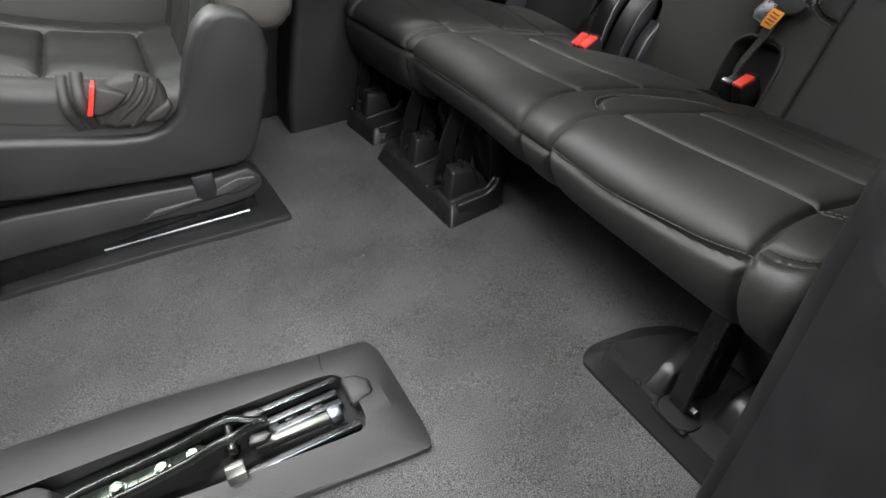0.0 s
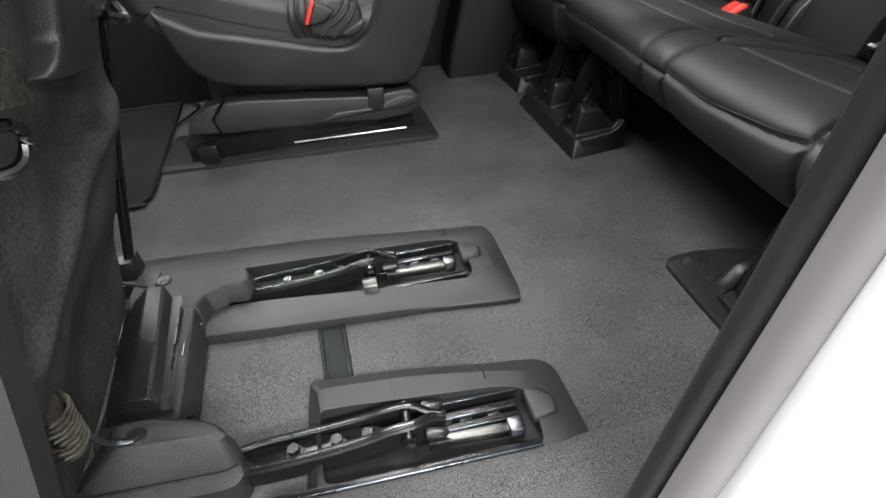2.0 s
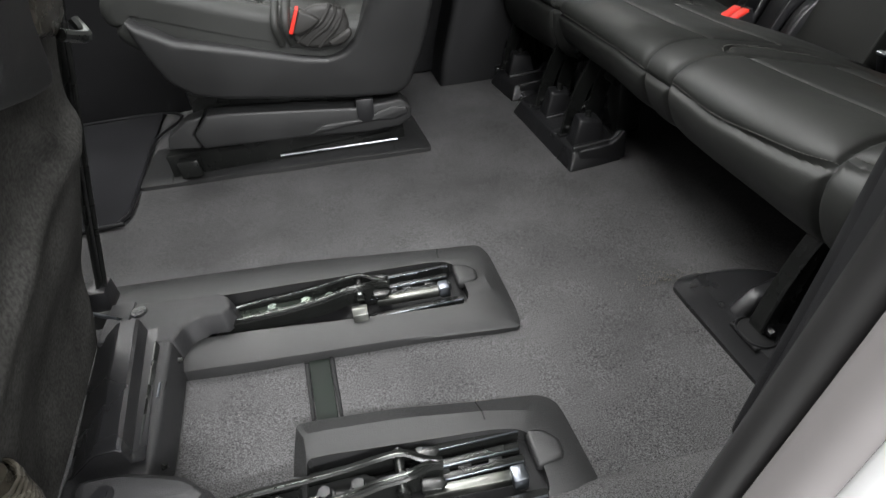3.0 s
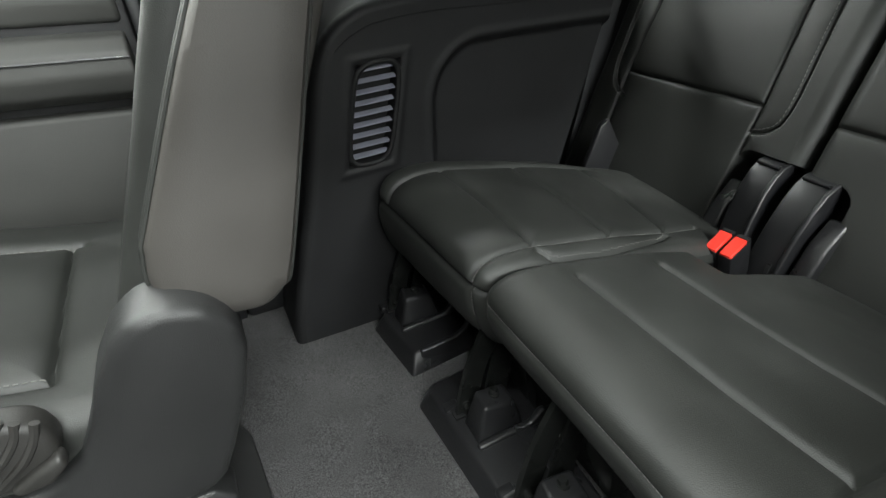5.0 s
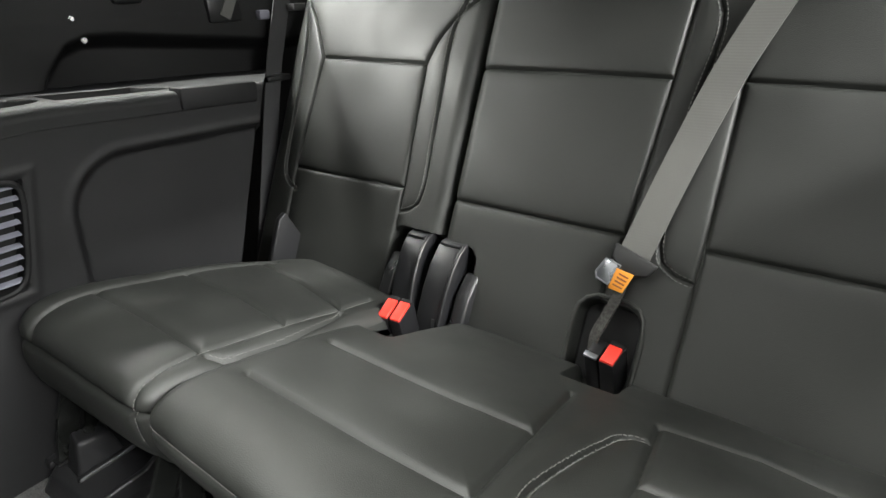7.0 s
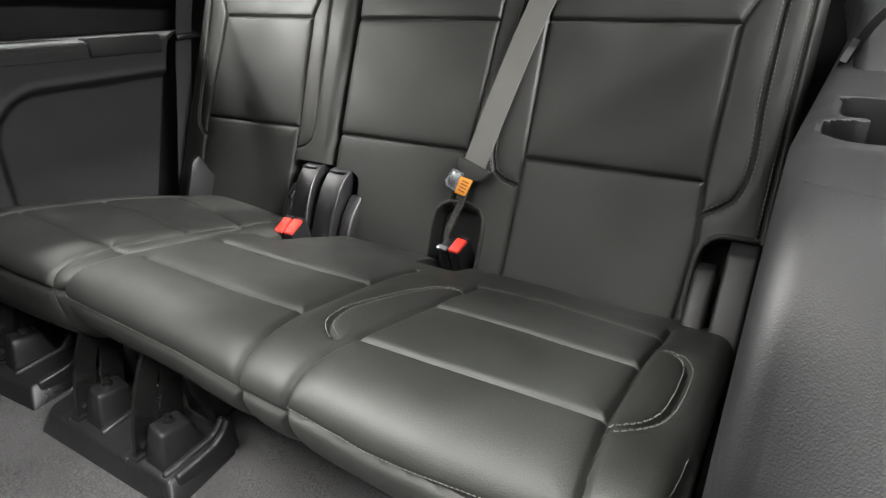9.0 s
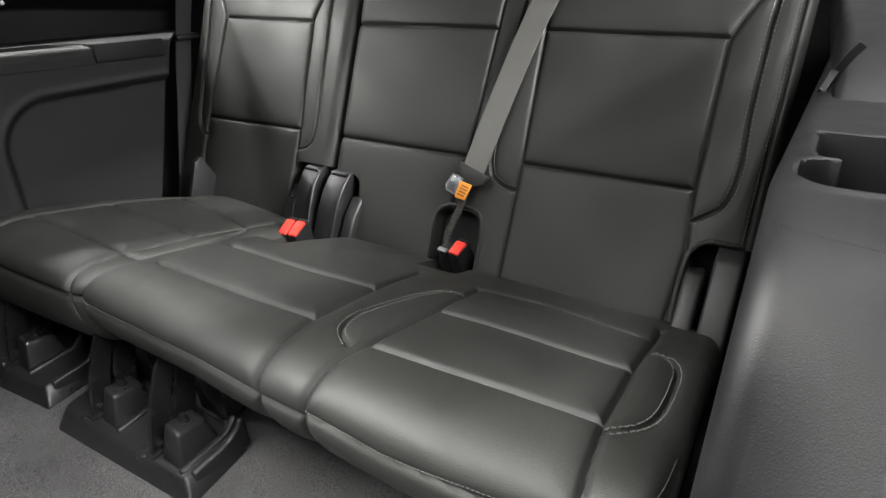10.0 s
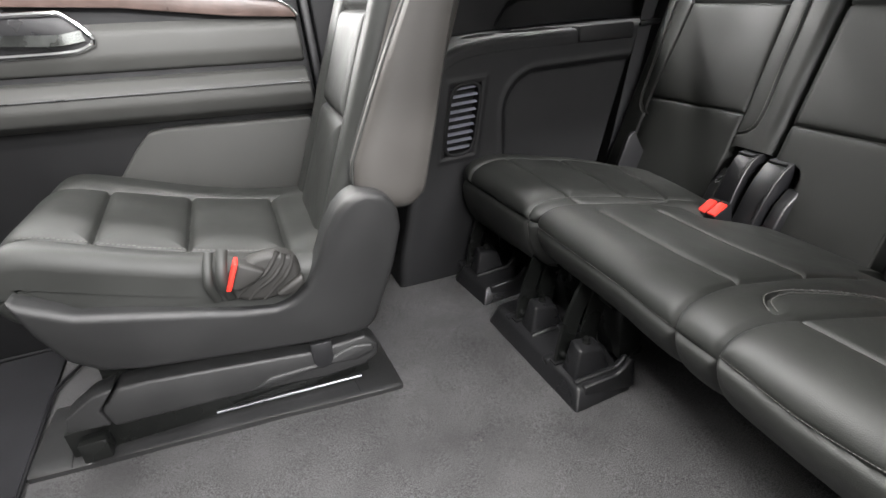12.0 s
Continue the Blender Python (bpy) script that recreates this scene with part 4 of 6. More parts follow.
track_cover(-0.008, 0.009,
            [(-0.890, 0.792), (-0.550, 0.757), (-0.305, 0.714), (-0.240, 0.704), (-0.230, 0.672), (-0.226, 0.530), (-0.230, 0.494), (-0.400, 0.512), (-0.600, 0.526), (-0.890, 0.556)],
            [(-0.884, 0.744), (-0.550, 0.710), (-0.312, 0.678), (-0.268, 0.668), (-0.258, 0.640), (-0.252, 0.560), (-0.272, 0.534), (-0.400, 0.528), (-0.600, 0.546), (-0.884, 0.574)],
            [(-0.878, 0.690), (-0.560, 0.672), (-0.330, 0.658), (-0.302, 0.652), (-0.291, 0.632), (-0.288, 0.566), (-0.298, 0.550), (-0.430, 0.562), (-0.610, 0.584), (-0.878, 0.604)],
            [0.004, 0.004, 0.004, 0.004, 0.004, 0.004, 0.005, 0.011, 0.013, 0.013], [0.022, 0.021, 0.020, 0.018, 0.016, 0.016, 0.015, 0.017, 0.019, 0.019],
            "dark grey moulded cover round a steel seat track")
track_cover(0.008, -0.311,
            [(-0.548, 0.408), (-0.420, 0.399), (-0.320, 0.386), (-0.246, 0.377), (-0.228, 0.360), (-0.224, 0.300), (-0.221, 0.235), (-0.300, 0.230), (-0.400, 0.230), (-0.552, 0.240)],
            [(-0.534, 0.376), (-0.420, 0.368), (-0.320, 0.354), (-0.270, 0.345), (-0.256, 0.330), (-0.250, 0.290), (-0.248, 0.238), (-0.300, 0.236), (-0.400, 0.236), (-0.538, 0.246)],
            [(-0.530, 0.341), (-0.430, 0.333), (-0.318, 0.326), (-0.286, 0.321), (-0.277, 0.308), (-0.276, 0.275), (-0.278, 0.243), (-0.310, 0.241), (-0.400, 0.241), (-0.530, 0.251)],
            [0.016, 0.012, 0.005, 0.004, 0.004, 0.004, 0.004, 0.004, 0.004, 0.004], [0.032, 0.030, 0.026, 0.022, 0.018, 0.016, 0.012, 0.010, 0.010, 0.014],
            "dark grey moulded track cover half under the sill carpet")


def link_arms(dx, dy, zinc, hooked):
    """Stamped steel fork that ties the tipped seat to its track."""
    ob = thing("seat_link", "glossy black stamped steel link fork with bolts", "seat link", (-0.5 + dx, 0.60 + dy, 0.03), "seat links")
    yc = 0.600 + dy
    for sgn in (1, -1):
        y = yc + sgn * 0.019
        bm = bmesh.new()
        line = smooth_line([(-0.645 + dx, y - sgn * 0.006, 0.020), (-0.600 + dx, y + sgn * 0.001, 0.022), (-0.530 + dx, y + sgn * 0.001, 0.025), (-0.480 + dx, y, 0.030), (-0.450 + dx, y - sgn * 0.001, 0.036), (-0.424 + dx, y - sgn * 0.002, 0.037), (-0.400 + dx, y - sgn * 0.012, 0.030), (-0.388 + dx, y - sgn * 0.013, 0.025)], 34)
        sec = [(-0.0016, -0.016), (0.0016, -0.016), (0.0016, 0.006), (0.0016 + 0.006 * sgn, 0.009), (0.006 * sgn - 0.0016, 0.0115), (-0.0016, 0.009)]
        sweep(bm, line, sec)
        arm = part("arm", bm, STEEL_DARK, ob)
        # steel-coloured tube paints the gloss highlight along the arm's raised rim
        bm = bmesh.new()
        tube(bm, [tuple(p + np.array([0, -sgn * 0.0045, 0.0105])) for p in line], 0.0012, 6)
        part("arm_rim", bm, STEEL, arm, "bright rim standing in for the gloss highlight")
        bm = bmesh.new()
        slab(bm, [(-0.412 + dx, y - 0.010), (-0.392 + dx, y - 0.012), (-0.384 + dx, y - 0.006), (-0.388 + dx, y + 0.002), (-0.410 + dx, y + 0.006)], "z", 0.030, 0.036, 0.002)
        part("fork_tip", bm, STEEL_DARK, arm)
    bm = bmesh.new()
    slab(bm, [(-0.640 + dx, yc - 0.006), (-0.625 + dx, yc - 0.016), (-0.470 + dx, yc - 0.016), (-0.458 + dx, yc - 0.008), (-0.458 + dx, yc + 0.008), (-0.470 + dx, yc + 0.016), (-0.625 + dx, yc + 0.016), (-0.640 + dx, yc + 0.006)], "z", 0.018, 0.022, 0.001)
    part("link_plate", bm, zinc, ob, "greased metal plate")
    for x in (-0.563, -0.513, -0.477):
        bm = bmesh.new()
        bolt(bm, (x + dx, yc, 0.026), 0.0078, 0.006)
        part("bolt", bm, zinc if hooked else PLASTIC, ob)
    bm = bmesh.new()
    tube(bm, [(-0.430 + dx, yc - 0.030, 0.038), (-0.430 + dx, yc + 0.024, 0.038)], 0.0055, 12)
    part("pivot_pin", bm, STEEL_DARK, ob)
    bm = bmesh.new()
    bolt(bm, (-0.430 + dx, yc - 0.030, 0.036), 0.0065, 0.005, "y")
    part("pivot_bolt", bm, STEEL, ob)
    if not hooked:
        return
    bm = bmesh.new()
    slab(bm, [(0.540, 0.014), (0.543, 0.030), (0.552, 0.035), (0.560, 0.034), (0.560, 0.031), (0.552, 0.031), (0.547, 0.027), (0.544, 0.013)], "x", -0.445 + dx, -0.423 + dx, 0.001)
    bmesh.ops.translate(bm, verts=bm.verts, vec=(0, dy, 0))
    part("hook", bm, ZINC, ob, "bare steel hook")


link_arms(-0.017, 0.016, ZINC_GREEN, True)
link_arms(0.002, -0.303, STEEL_DARK, False)


def floor_channel():
    ob = thing("floor_channel", "black metal channel let into the carpet between the tracks", "floor channel", (-0.5, 0.45, 0))
    for x0, x1, h, m, n in ((-0.540, -0.533, 0.0012, BLACK_TRIM, "side"), (-0.505, -0.498, 0.0012, BLACK_TRIM, "side"), (-0.5335, -0.5045, 0.0002, CHANNEL, "base")):
        bm = bmesh.new()
        slab(bm, [(x0, 0.520), (x1, 0.518), (x1 + 0.009, 0.395), (x0 + 0.012, 0.395)], "z", -0.01, h, 0.0015)
        part(n, bm, m, ob)


floor_channel()


def base_frame():
    ob = thing("seat_base_frame", "black plastic covered base frame of the tipped seat", "seat frame", (-0.67, 0.44, 0.03))
    # far corner cover: a flat arm that reaches over the track and turns into the cross beam
    flat = [(-0.806, 0.655), (-0.775, 0.659), (-0.655, 0.645), (-0.640, 0.632), (-0.634, 0.609), (-0.645, 0.597), (-0.674, 0.600), (-0.698, 0.586), (-0.707, 0.560), (-0.806, 0.572)]
    foot = [(-0.812, 0.664), (-0.774, 0.668), (-0.650, 0.652), (-0.632, 0.637), (-0.626, 0.606), (-0.642, 0.589), (-0.670, 0.592), (-0.692, 0.580), (-0.702, 0.556), (-0.812, 0.566)]
    bm = bmesh.new()
    frustum(bm, [(x, y, 0.020 if x > -0.68 else 0.0) for x, y in foot], [(x, y, 0.055) for x, y in flat], 0.0045, 3)
    c1 = part("corner_cover", bm, PLASTIC_GRAIN, ob)
    bm = bmesh.new()
    box(bm, -0.812, -0.777, 0.578, 0.662, 0.040, 0.0595, 0.003)
    part("cover_step", bm, PLASTIC_GRAIN, c1)
    # near corner cover: smooth top, coarse sloping face and a lip round its foot
    base = [(-0.815, 0.266), (-0.630, 0.260), (-0.613, 0.268), (-0.614, 0.300), (-0.634, 0.332), (-0.700, 0.350), (-0.790, 0.356)]
    lip = [(-0.802, 0.284), (-0.632, 0.279), (-0.617, 0.283), (-0.617, 0.302), (-0.636, 0.328), (-0.700, 0.345), (-0.784, 0.350)]
    edge = [(-0.742, 0.296), (-0.634, 0.288), (-0.621, 0.290), (-0.620, 0.300), (-0.640, 0.318), (-0.703, 0.338), (-0.755, 0.340)]
    flat = [(-0.737, 0.301), (-0.640, 0.295), (-0.628, 0.296), (-0.627, 0.302), (-0.645, 0.312), (-0.706, 0.332), (-0.748, 0.334)]
    bm = ring_loft([lift(base, -0.002), lift(base, 0.034), lift(lip, 0.040), lift(edge, 0.082), lift(flat, 0.088)], True)
    c2 = part("corner_cover", bm, PLASTIC_GRAIN, ob, "coarsely grained corner cover")
    bm = bmesh.new()
    tube(bm, [(x, y - 0.001, 0.041) for x, y in lip[:3]], 0.0018, 6)
    part("lip", bm, PLASTIC, c2)
    for c, p in ((c1, (-0.768, 0.636, 0.056)), (c2, (-0.716, 0.312, 0.088))):
        bm = bmesh.new()
        bolt(bm, p, 0.0065, 0.004)
        tmp = bmesh.new()
        bmesh.ops.create_cone(tmp, cap_ends=True, segments=24, radius1=0.0125, radius2=0.0105, depth=0.005, matrix=Matrix.Translation(p))
        merge(bm, tmp)
        part("screw", bm, PLASTIC, c)
    bm = bmesh.new()
    frustum(bm, [(-0.800, 0.340, 0.0), (-0.688, 0.335, 0.0), (-0.692, 0.420, 0.0), (-0.704, 0.572, 0.0), (-0.800, 0.580, 0.0)],
            [(-0.790, 0.340, 0.050), (-0.695, 0.335, 0.050), (-0.699, 0.420, 0.050), (-0.710, 0.572, 0.0535), (-0.790, 0.580, 0.0535)], 0.006, 4)
    beam = part("cross_beam", bm, PLASTIC_GRAIN, ob)
    for p in ((-0.702, 0.545, 0.030), (-0.690, 0.376, 0.030)):
        bm = bmesh.new()
        bolt(bm, p, 0.0030, 0.003, "x")
        part("clip", bm, STEEL_DARK, beam)
    # folded trim strip leaning on the beam
    bm = bmesh.new()
    prof = [(-0.796, 0.030), (-0.788, 0.046), (-0.747, 0.079), (-0.742, 0.081), (-0.722, 0.081), (-0.718, 0.078), (-0.716, 0.056), (-0.701, 0.056)]
    rows = []
    for y, sx in ((0.372, 0.0), (0.378, -0.001), (0.59, -0.030)):
        rows.append([bm.verts.new((x + sx, y, z)) for x, z in prof] + [bm.verts.new((x + sx - 0.001, y, z - 0.003)) for x, z in reversed(prof)])
    n = len(rows[0])
    for ra, rb in zip(rows, rows[1:]):
        for j in range(n):
            bm.faces.new((ra[j], ra[(j + 1) % n], rb[(j + 1) % n], rb[j]))
    bm.faces.new(rows[0]), bm.faces.new(rows[-1])
    strip = part("trim_strip", bm, PLASTIC, ob, "folded black trim strip", smooth=False)
    bm = bmesh.new()
    tube(bm, [(x, 0.3715, z) for x, z in prof[1:]], 0.0016, 6, up=(0, 1, 0))
    part("strip_end", bm, PLASTIC, strip)
    bm = bmesh.new()
    box(bm, -0.7175, -0.7035, 0.460, 0.491, 0.044, 0.0492, 0.001)
    part("latch_pocket", bm, BLACK_TRIM, beam)
    bm = bmesh.new()
    frustum(bm, [(-0.726, 0.556, 0.046), (-0.7235, 0.556, 0.046), (-0.7105, 0.392, 0.046), (-0.713, 0.392, 0.046)], [(-0.726, 0.556, 0.064), (-0.7235, 0.556, 0.064), (-0.7105, 0.392, 0.056), (-0.713, 0.392, 0.056)], 0.0006, 1)
    part("latch_plate", bm, STEEL, ob, "thin steel latch plate")
    bm = bmesh.new()
    tube(bm, [(-0.7100, 0.487, 0.0515), (-0.7085, 0.464, 0.0515)], 0.0016, 6)
    part("latch_pin", bm, STEEL_PALE, ob)
    bm = bmesh.new()
    foot_, head = np.array((-0.742, 0.268, 0.150)), np.array((-0.732, 0.261, 0.208))
    axis = (head - foot_) / np.linalg.norm(head - foot_)
    side = np.cross(axis, (1.0, 0.0, 0.0))
    side /= np.linalg.norm(side)
    other = np.cross(axis, side)
    turns = [tuple(foot_ + (head - foot_) * k / 90 + 0.019 * (side * math.cos(k * 0.56) + other * math.sin(k * 0.56))) for k in range(91)]
    tube(bm, turns, 0.0021, 6, up=(1, 0, 0))
    part("spring", bm, GREASE, ob, "greasy brown coil spring")
    bm = bmesh.new()
    tube(bm, [tuple(foot_ - axis * 0.012), tuple(head + axis * 0.006)], 0.0135, 14, up=(1, 0, 0))
    part("spring_core", bm, GREASE, ob)
    for pts in ([(-0.726, 0.262, 0.196), (-0.724, 0.268, 0.170), (-0.732, 0.284, 0.132), (-0.734, 0.298, 0.103), (-0.726, 0.304, 0.092), (-0.716, 0.306, 0.090)],
                [(-0.852, 0.655, 0.064), (-0.825, 0.642, 0.060), (-0.788, 0.622, 0.058)], [(-0.815, 0.300, 0.07), (-0.812, 0.290, 0.04), (-0.806, 0.285, 0.01)]):
        bm = bmesh.new()
        tube(bm, pts, 0.0028, 8, 16)
        part("rod", bm, STEEL_PALE, ob, "bent steel rod")


base_frame()


def under(y, z, out=0.0):
    """A point on the underside of the tipped seat, out towards the tail."""
    return (-0.812 - 0.10 * (y - 0.25) + 0.34 * (z - 0.05) + out, y, z)


def tipped_seat():
    ob = thing("tipped_seat", "second row seat tipped forward showing its black felt underside", "car seat", (-0.85, 0.45, 0.05))
    ys, zs = np.linspace(0.20, 0.645, 70), np.linspace(0.045, 0.95, 110)
    V = np.zeros((len(zs), len(ys), 3))
    for i, z in enumerate(zs):
        for j, y in enumerate(ys):
            e = min(y - 0.20, 0.645 - y) / 0.06
            bulge = 0.030 * math.sin(min(max(e, 0), 1) * math.pi / 2) + 0.016 * math.exp(-((z - 0.16) / 0.07) ** 2) * math.sin(y * 9 + 0.5)
            bulge += 0.010 * math.exp(-((z - 0.32 - 0.25 * (y - 0.45)) / 0.02) ** 2) + 0.004 * noise.noise(Vector((y * 14, z * 14, 0)))
            bulge += 0.018 * math.exp(-((z - 0.30) / 0.09) ** 2) * math.exp(-((y - 0.55) / 0.08) ** 2)
            bulge += 0.010 * math.exp(-((z - 0.385 + 0.62 * (y - 0.49)) / 0.014) ** 2) * math.exp(-((y - 0.50) / 0.06) ** 2) + 0.006 * math.sin(11 * y + 16 * z) * math.exp(-((z - 0.30) / 0.16) ** 2)
            V[i, j] = under(y, z, bulge)
    n, m = len(zs), len(ys)
    i = np.arange((n - 1) * (m - 1))
    q = (i // (m - 1)) * m + i % (m - 1)
    part("underside", (V.reshape(-1, 3), np.stack([q, q + 1, q + m + 1, q + m], 1)), FELT, ob, "matted black felt underside")
    bm = bmesh.new()
    slab(bm, [under(0, 0.05, -0.01)[::2], under(0, 0.95, -0.01)[::2], under(0, 0.95, -0.30)[::2], under(0, 0.12, -0.30)[::2], under(0, 0.07, -0.2)[::2]], "y", 0.22, 0.60, 0.03, 3)
    bmesh.ops.translate(bm, verts=bm.verts, vec=(-0.06, 0, 0))
    part("folded_body", bm, LEATHER, ob)
    # side rail beside the doorway
    bm = bmesh.new()
    sweep(bm, smooth_line([under(0.205, 0.02, 0.016), under(0.200, 0.20, 0.020), under(0.195, 0.40, 0.018), under(0.190, 0.9, 0.005)], 24), plate(0.045, 0.030), up=(0, 1, 0))
    part("side_rail", bm, PLASTIC_GREY, ob, "dark side rail of the seat")
    # strut at the far corner
    bm = bmesh.new()
    sweep(bm, smooth_line([(-0.832, 0.690, 0.070), (-0.776, 0.682, 0.240), (-0.722, 0.670, 0.390), (-0.692, 0.662, 0.475), (-0.63, 0.655, 0.64)], 24), plate(0.012, 0.004), up=(0.9, -0.2, -0.35))
    tube(bm, [(-0.824, 0.692, 0.070), (-0.768, 0.684, 0.240), (-0.714, 0.672, 0.390), (-0.684, 0.664, 0.475), (-0.622, 0.657, 0.64)], 0.0035, 8)
    part("strut", bm, STEEL_DARK, ob, "thin black support strut")
    bm = bmesh.new()
    box(bm, -0.856, -0.818, 0.672, 0.712, 0.040, 0.078, 0.005)
    part("strut_foot", bm, PLASTIC, ob)
    # rounded end of the folded backrest trim
    bm = bmesh.new()
    out = [(0.375, 0.62), (0.383, 0.504), (0.387, 0.478), (0.368, 0.466), (0.347, 0.458), (0.376, 0.449), (0.447, 0.434), (0.486, 0.428), (0.508, 0.431), (0.502, 0.446), (0.474, 0.490), (0.45, 0.62)]
    frustum(bm, [under(y, z, 0.012) for y, z in out], [under(y, z, 0.052) for y, z in out], 0.012, 4)
    part("trim_end", bm, PLASTIC_GREY, ob, "grained grey trim end")
    # latch pieces
    bm = bmesh.new()
    frustum(bm, [under(y, z, 0.02) for y, z in ((0.475, 0.500), (0.492, 0.468), (0.545, 0.456), (0.585, 0.470), (0.585, 0.540), (0.480, 0.545))], [under(y, z, 0.05) for y, z in ((0.475, 0.498), (0.495, 0.470), (0.543, 0.459), (0.575, 0.470), (0.575, 0.535), (0.482, 0.540))], 0.004)
    part("latch", bm, GREASE, ob, "bare metal latch")
    bm = bmesh.new()
    tube(bm, [under(0.548, 0.458, 0.05), under(0.578, 0.448, 0.060), under(0.612, 0.443, 0.058), under(0.622, 0.456, 0.045)], 0.006, 8, 14)
    part("latch_claw", bm, STEEL, ob, "steel latch claw")
    bm = bmesh.new()
    frustum(bm, [under(y, z, 0.045) for y, z in ((0.235, 0.510), (0.265, 0.501), (0.281, 0.494), (0.292, 0.482), (0.297, 0.469), (0.296, 0.458), (0.235, 0.474))], [under(y, z, 0.052) for y, z in ((0.235, 0.510), (0.265, 0.501), (0.281, 0.494), (0.292, 0.482), (0.297, 0.469), (0.296, 0.458), (0.235, 0.474))], 0.002)
    part("striker_plate", bm, GREASE, ob, "curved metal striker plate")
    bm = bmesh.new()
    tube(bm, [under(0.236, 0.462, 0.035), under(0.252, 0.460, 0.05), under(0.262, 0.449, 0.055), under(0.259, 0.438, 0.054), under(0.250, 0.432, 0.05), under(0.238, 0.434, 0.035)], 0.0042, 8, 18)
    part("hook", bm, STEEL, ob, "bare steel hook")


tipped_seat()


def strips(V):
    """Vertices and quads of a grid of points."""
    n, m = V.shape[:2]
    i = np.arange((n - 1) * (m - 1))
    q = (i // (m - 1)) * m + i % (m - 1)
    return V.reshape(-1, 3), np.stack([q, q + 1, q + m + 1, q + m], 1)


# ---- captain chair ----
ARM_RING = [(-0.266, 0.446), (-0.202, 0.571), (-0.151, 0.662), (-0.121, 0.708), (-0.098, 0.722), (-0.074, 0.715), (-0.063, 0.690), (-0.090, 0.605), (-0.151, 0.400), (-0.166, 0.372), (-0.190, 0.358), (-0.235, 0.366), (-0.262, 0.384), (-0.272, 0.410), (-0.2665, 0.444)]


def captain_chair():
    ob = thing("captain_chair", "black leather second row captain chair with grey shell", "car seat", (-0.5, 1.3, 0))
    prof = [(-0.34, 0.20), (-0.60, 0.24), (-0.72, 0.28), (-0.785, 0.325), (-0.802, 0.362), (-0.790, 0.394), (-0.752, 0.408), (-0.68, 0.386), (-0.545, 0.338), (-0.395, 0.300), (-0.28, 0.288)]
    def cp(x, y):
        return (x, float(np.interp(x, [-0.802, -0.79, -0.752, -0.68, -0.545, -0.395, -0.28], [0.362, 0.394, 0.408, 0.386, 0.338, 0.300, 0.288])), y)
    near = [cp(-0.785, 1.165), cp(-0.68, 1.155), cp(-0.545, 1.150), cp(-0.395, 1.150)]
    far = [cp(-0.785, 1.425), cp(-0.68, 1.430), cp(-0.545, 1.440), cp(-0.395, 1.450)]
    seams = [near, far, [cp(-0.67, 1.155), cp(-0.69, 1.43)], [cp(-0.543, 1.15), cp(-0.555, 1.44)], [cp(-0.395, 1.15), cp(-0.405, 1.45)],
             [(-0.798, 0.345, 1.09), (-0.798, 0.345, 1.53)]]
    pad = Pad(prof, 1.088, 1.530, seams, puff=0.012, edge=0.028, skirt=0.03, seed=5)
    c = pad.build("cushion", LEATHER, ob)
    pad.stitches(near, c, 0.006)
    pad.stitches(far, c, -0.006)
    def xb(z):
        return -0.268 + 0.43 * (z - 0.44)
    prof = [(xb(z), z) for z in (0.27, 0.34, 0.44, 0.55, 0.66, 0.77, 0.88, 0.95)]
    def bp(y, z):
        return (xb(z), z, y)
    sn, sf = [bp(1.20, 0.30), bp(1.20, 0.47), bp(1.20, 0.66), bp(1.20, 0.9)], [bp(1.44, 0.30), bp(1.44, 0.47), bp(1.44, 0.66), bp(1.44, 0.9)]
    pad = Pad(prof, 1.128, 1.525, [sn, sf, [bp(1.20, 0.487), bp(1.44, 0.487)], [bp(1.20, 0.655), bp(1.44, 0.655)]], puff=0.014, edge=0.024, skirt=0.05, seed=6)
    b = pad.build("backrest", LEATHER, ob)
    pad.stitches(sn, b, -0.006)
    # dark shell of the backrest behind the leather
    shell_ = [(xb(0.97) + 0.012, 0.97), (xb(0.70) + 0.010, 0.70), (xb(0.45) + 0.008, 0.45), (-0.262, 0.40), (-0.225, 0.378), (-0.190, 0.377), (-0.160, 0.394), (-0.138, 0.432), (-0.115, 0.490), (-0.030, 0.70), (0.055, 0.97)]
    bm = bmesh.new()
    slab(bm, [tuple(p) for p in smooth_line(shell_, 40)], "y", 1.122, 1.525, 0.016, 4)
    part("back_shell", bm, LEATHER_GREY, ob, "grey back shell of the backrest")
    # armrest folded up beside the backrest, a long pad with round ends
    ring = smooth_line(ARM_RING, 168)
    bm = bmesh.new()
    loops = []
    for f, y in ((0.90, 1.126), (0.985, 1.120), (1.0, 1.108), (0.99, 1.092), (0.95, 1.082), (0.86, 1.076), (0.60, 1.0725), (0.25, 1.0715)):
        axis = np.interp(ring[:, 1], [0.36, 0.72], [-0.205, -0.095])
        core = np.stack([axis, np.clip(ring[:, 1], 0.41, 0.68)], 1)
        q = core + (ring - core) * f
        loops.append([bm.verts.new((x, y, z)) for x, z in q])
    n = len(ring)
    for la, lb in zip(loops, loops[1:]):
        for j in range(n):
            bm.faces.new((la[j], la[(j + 1) % n], lb[(j + 1) % n], lb[j]))
    bm.faces.new(loops[-1])
    bm.faces.new(list(reversed(loops[0])))
    rest = part("armrest", bm, LEATHER_GREY, ob, "taupe grey padded armrest folded up")
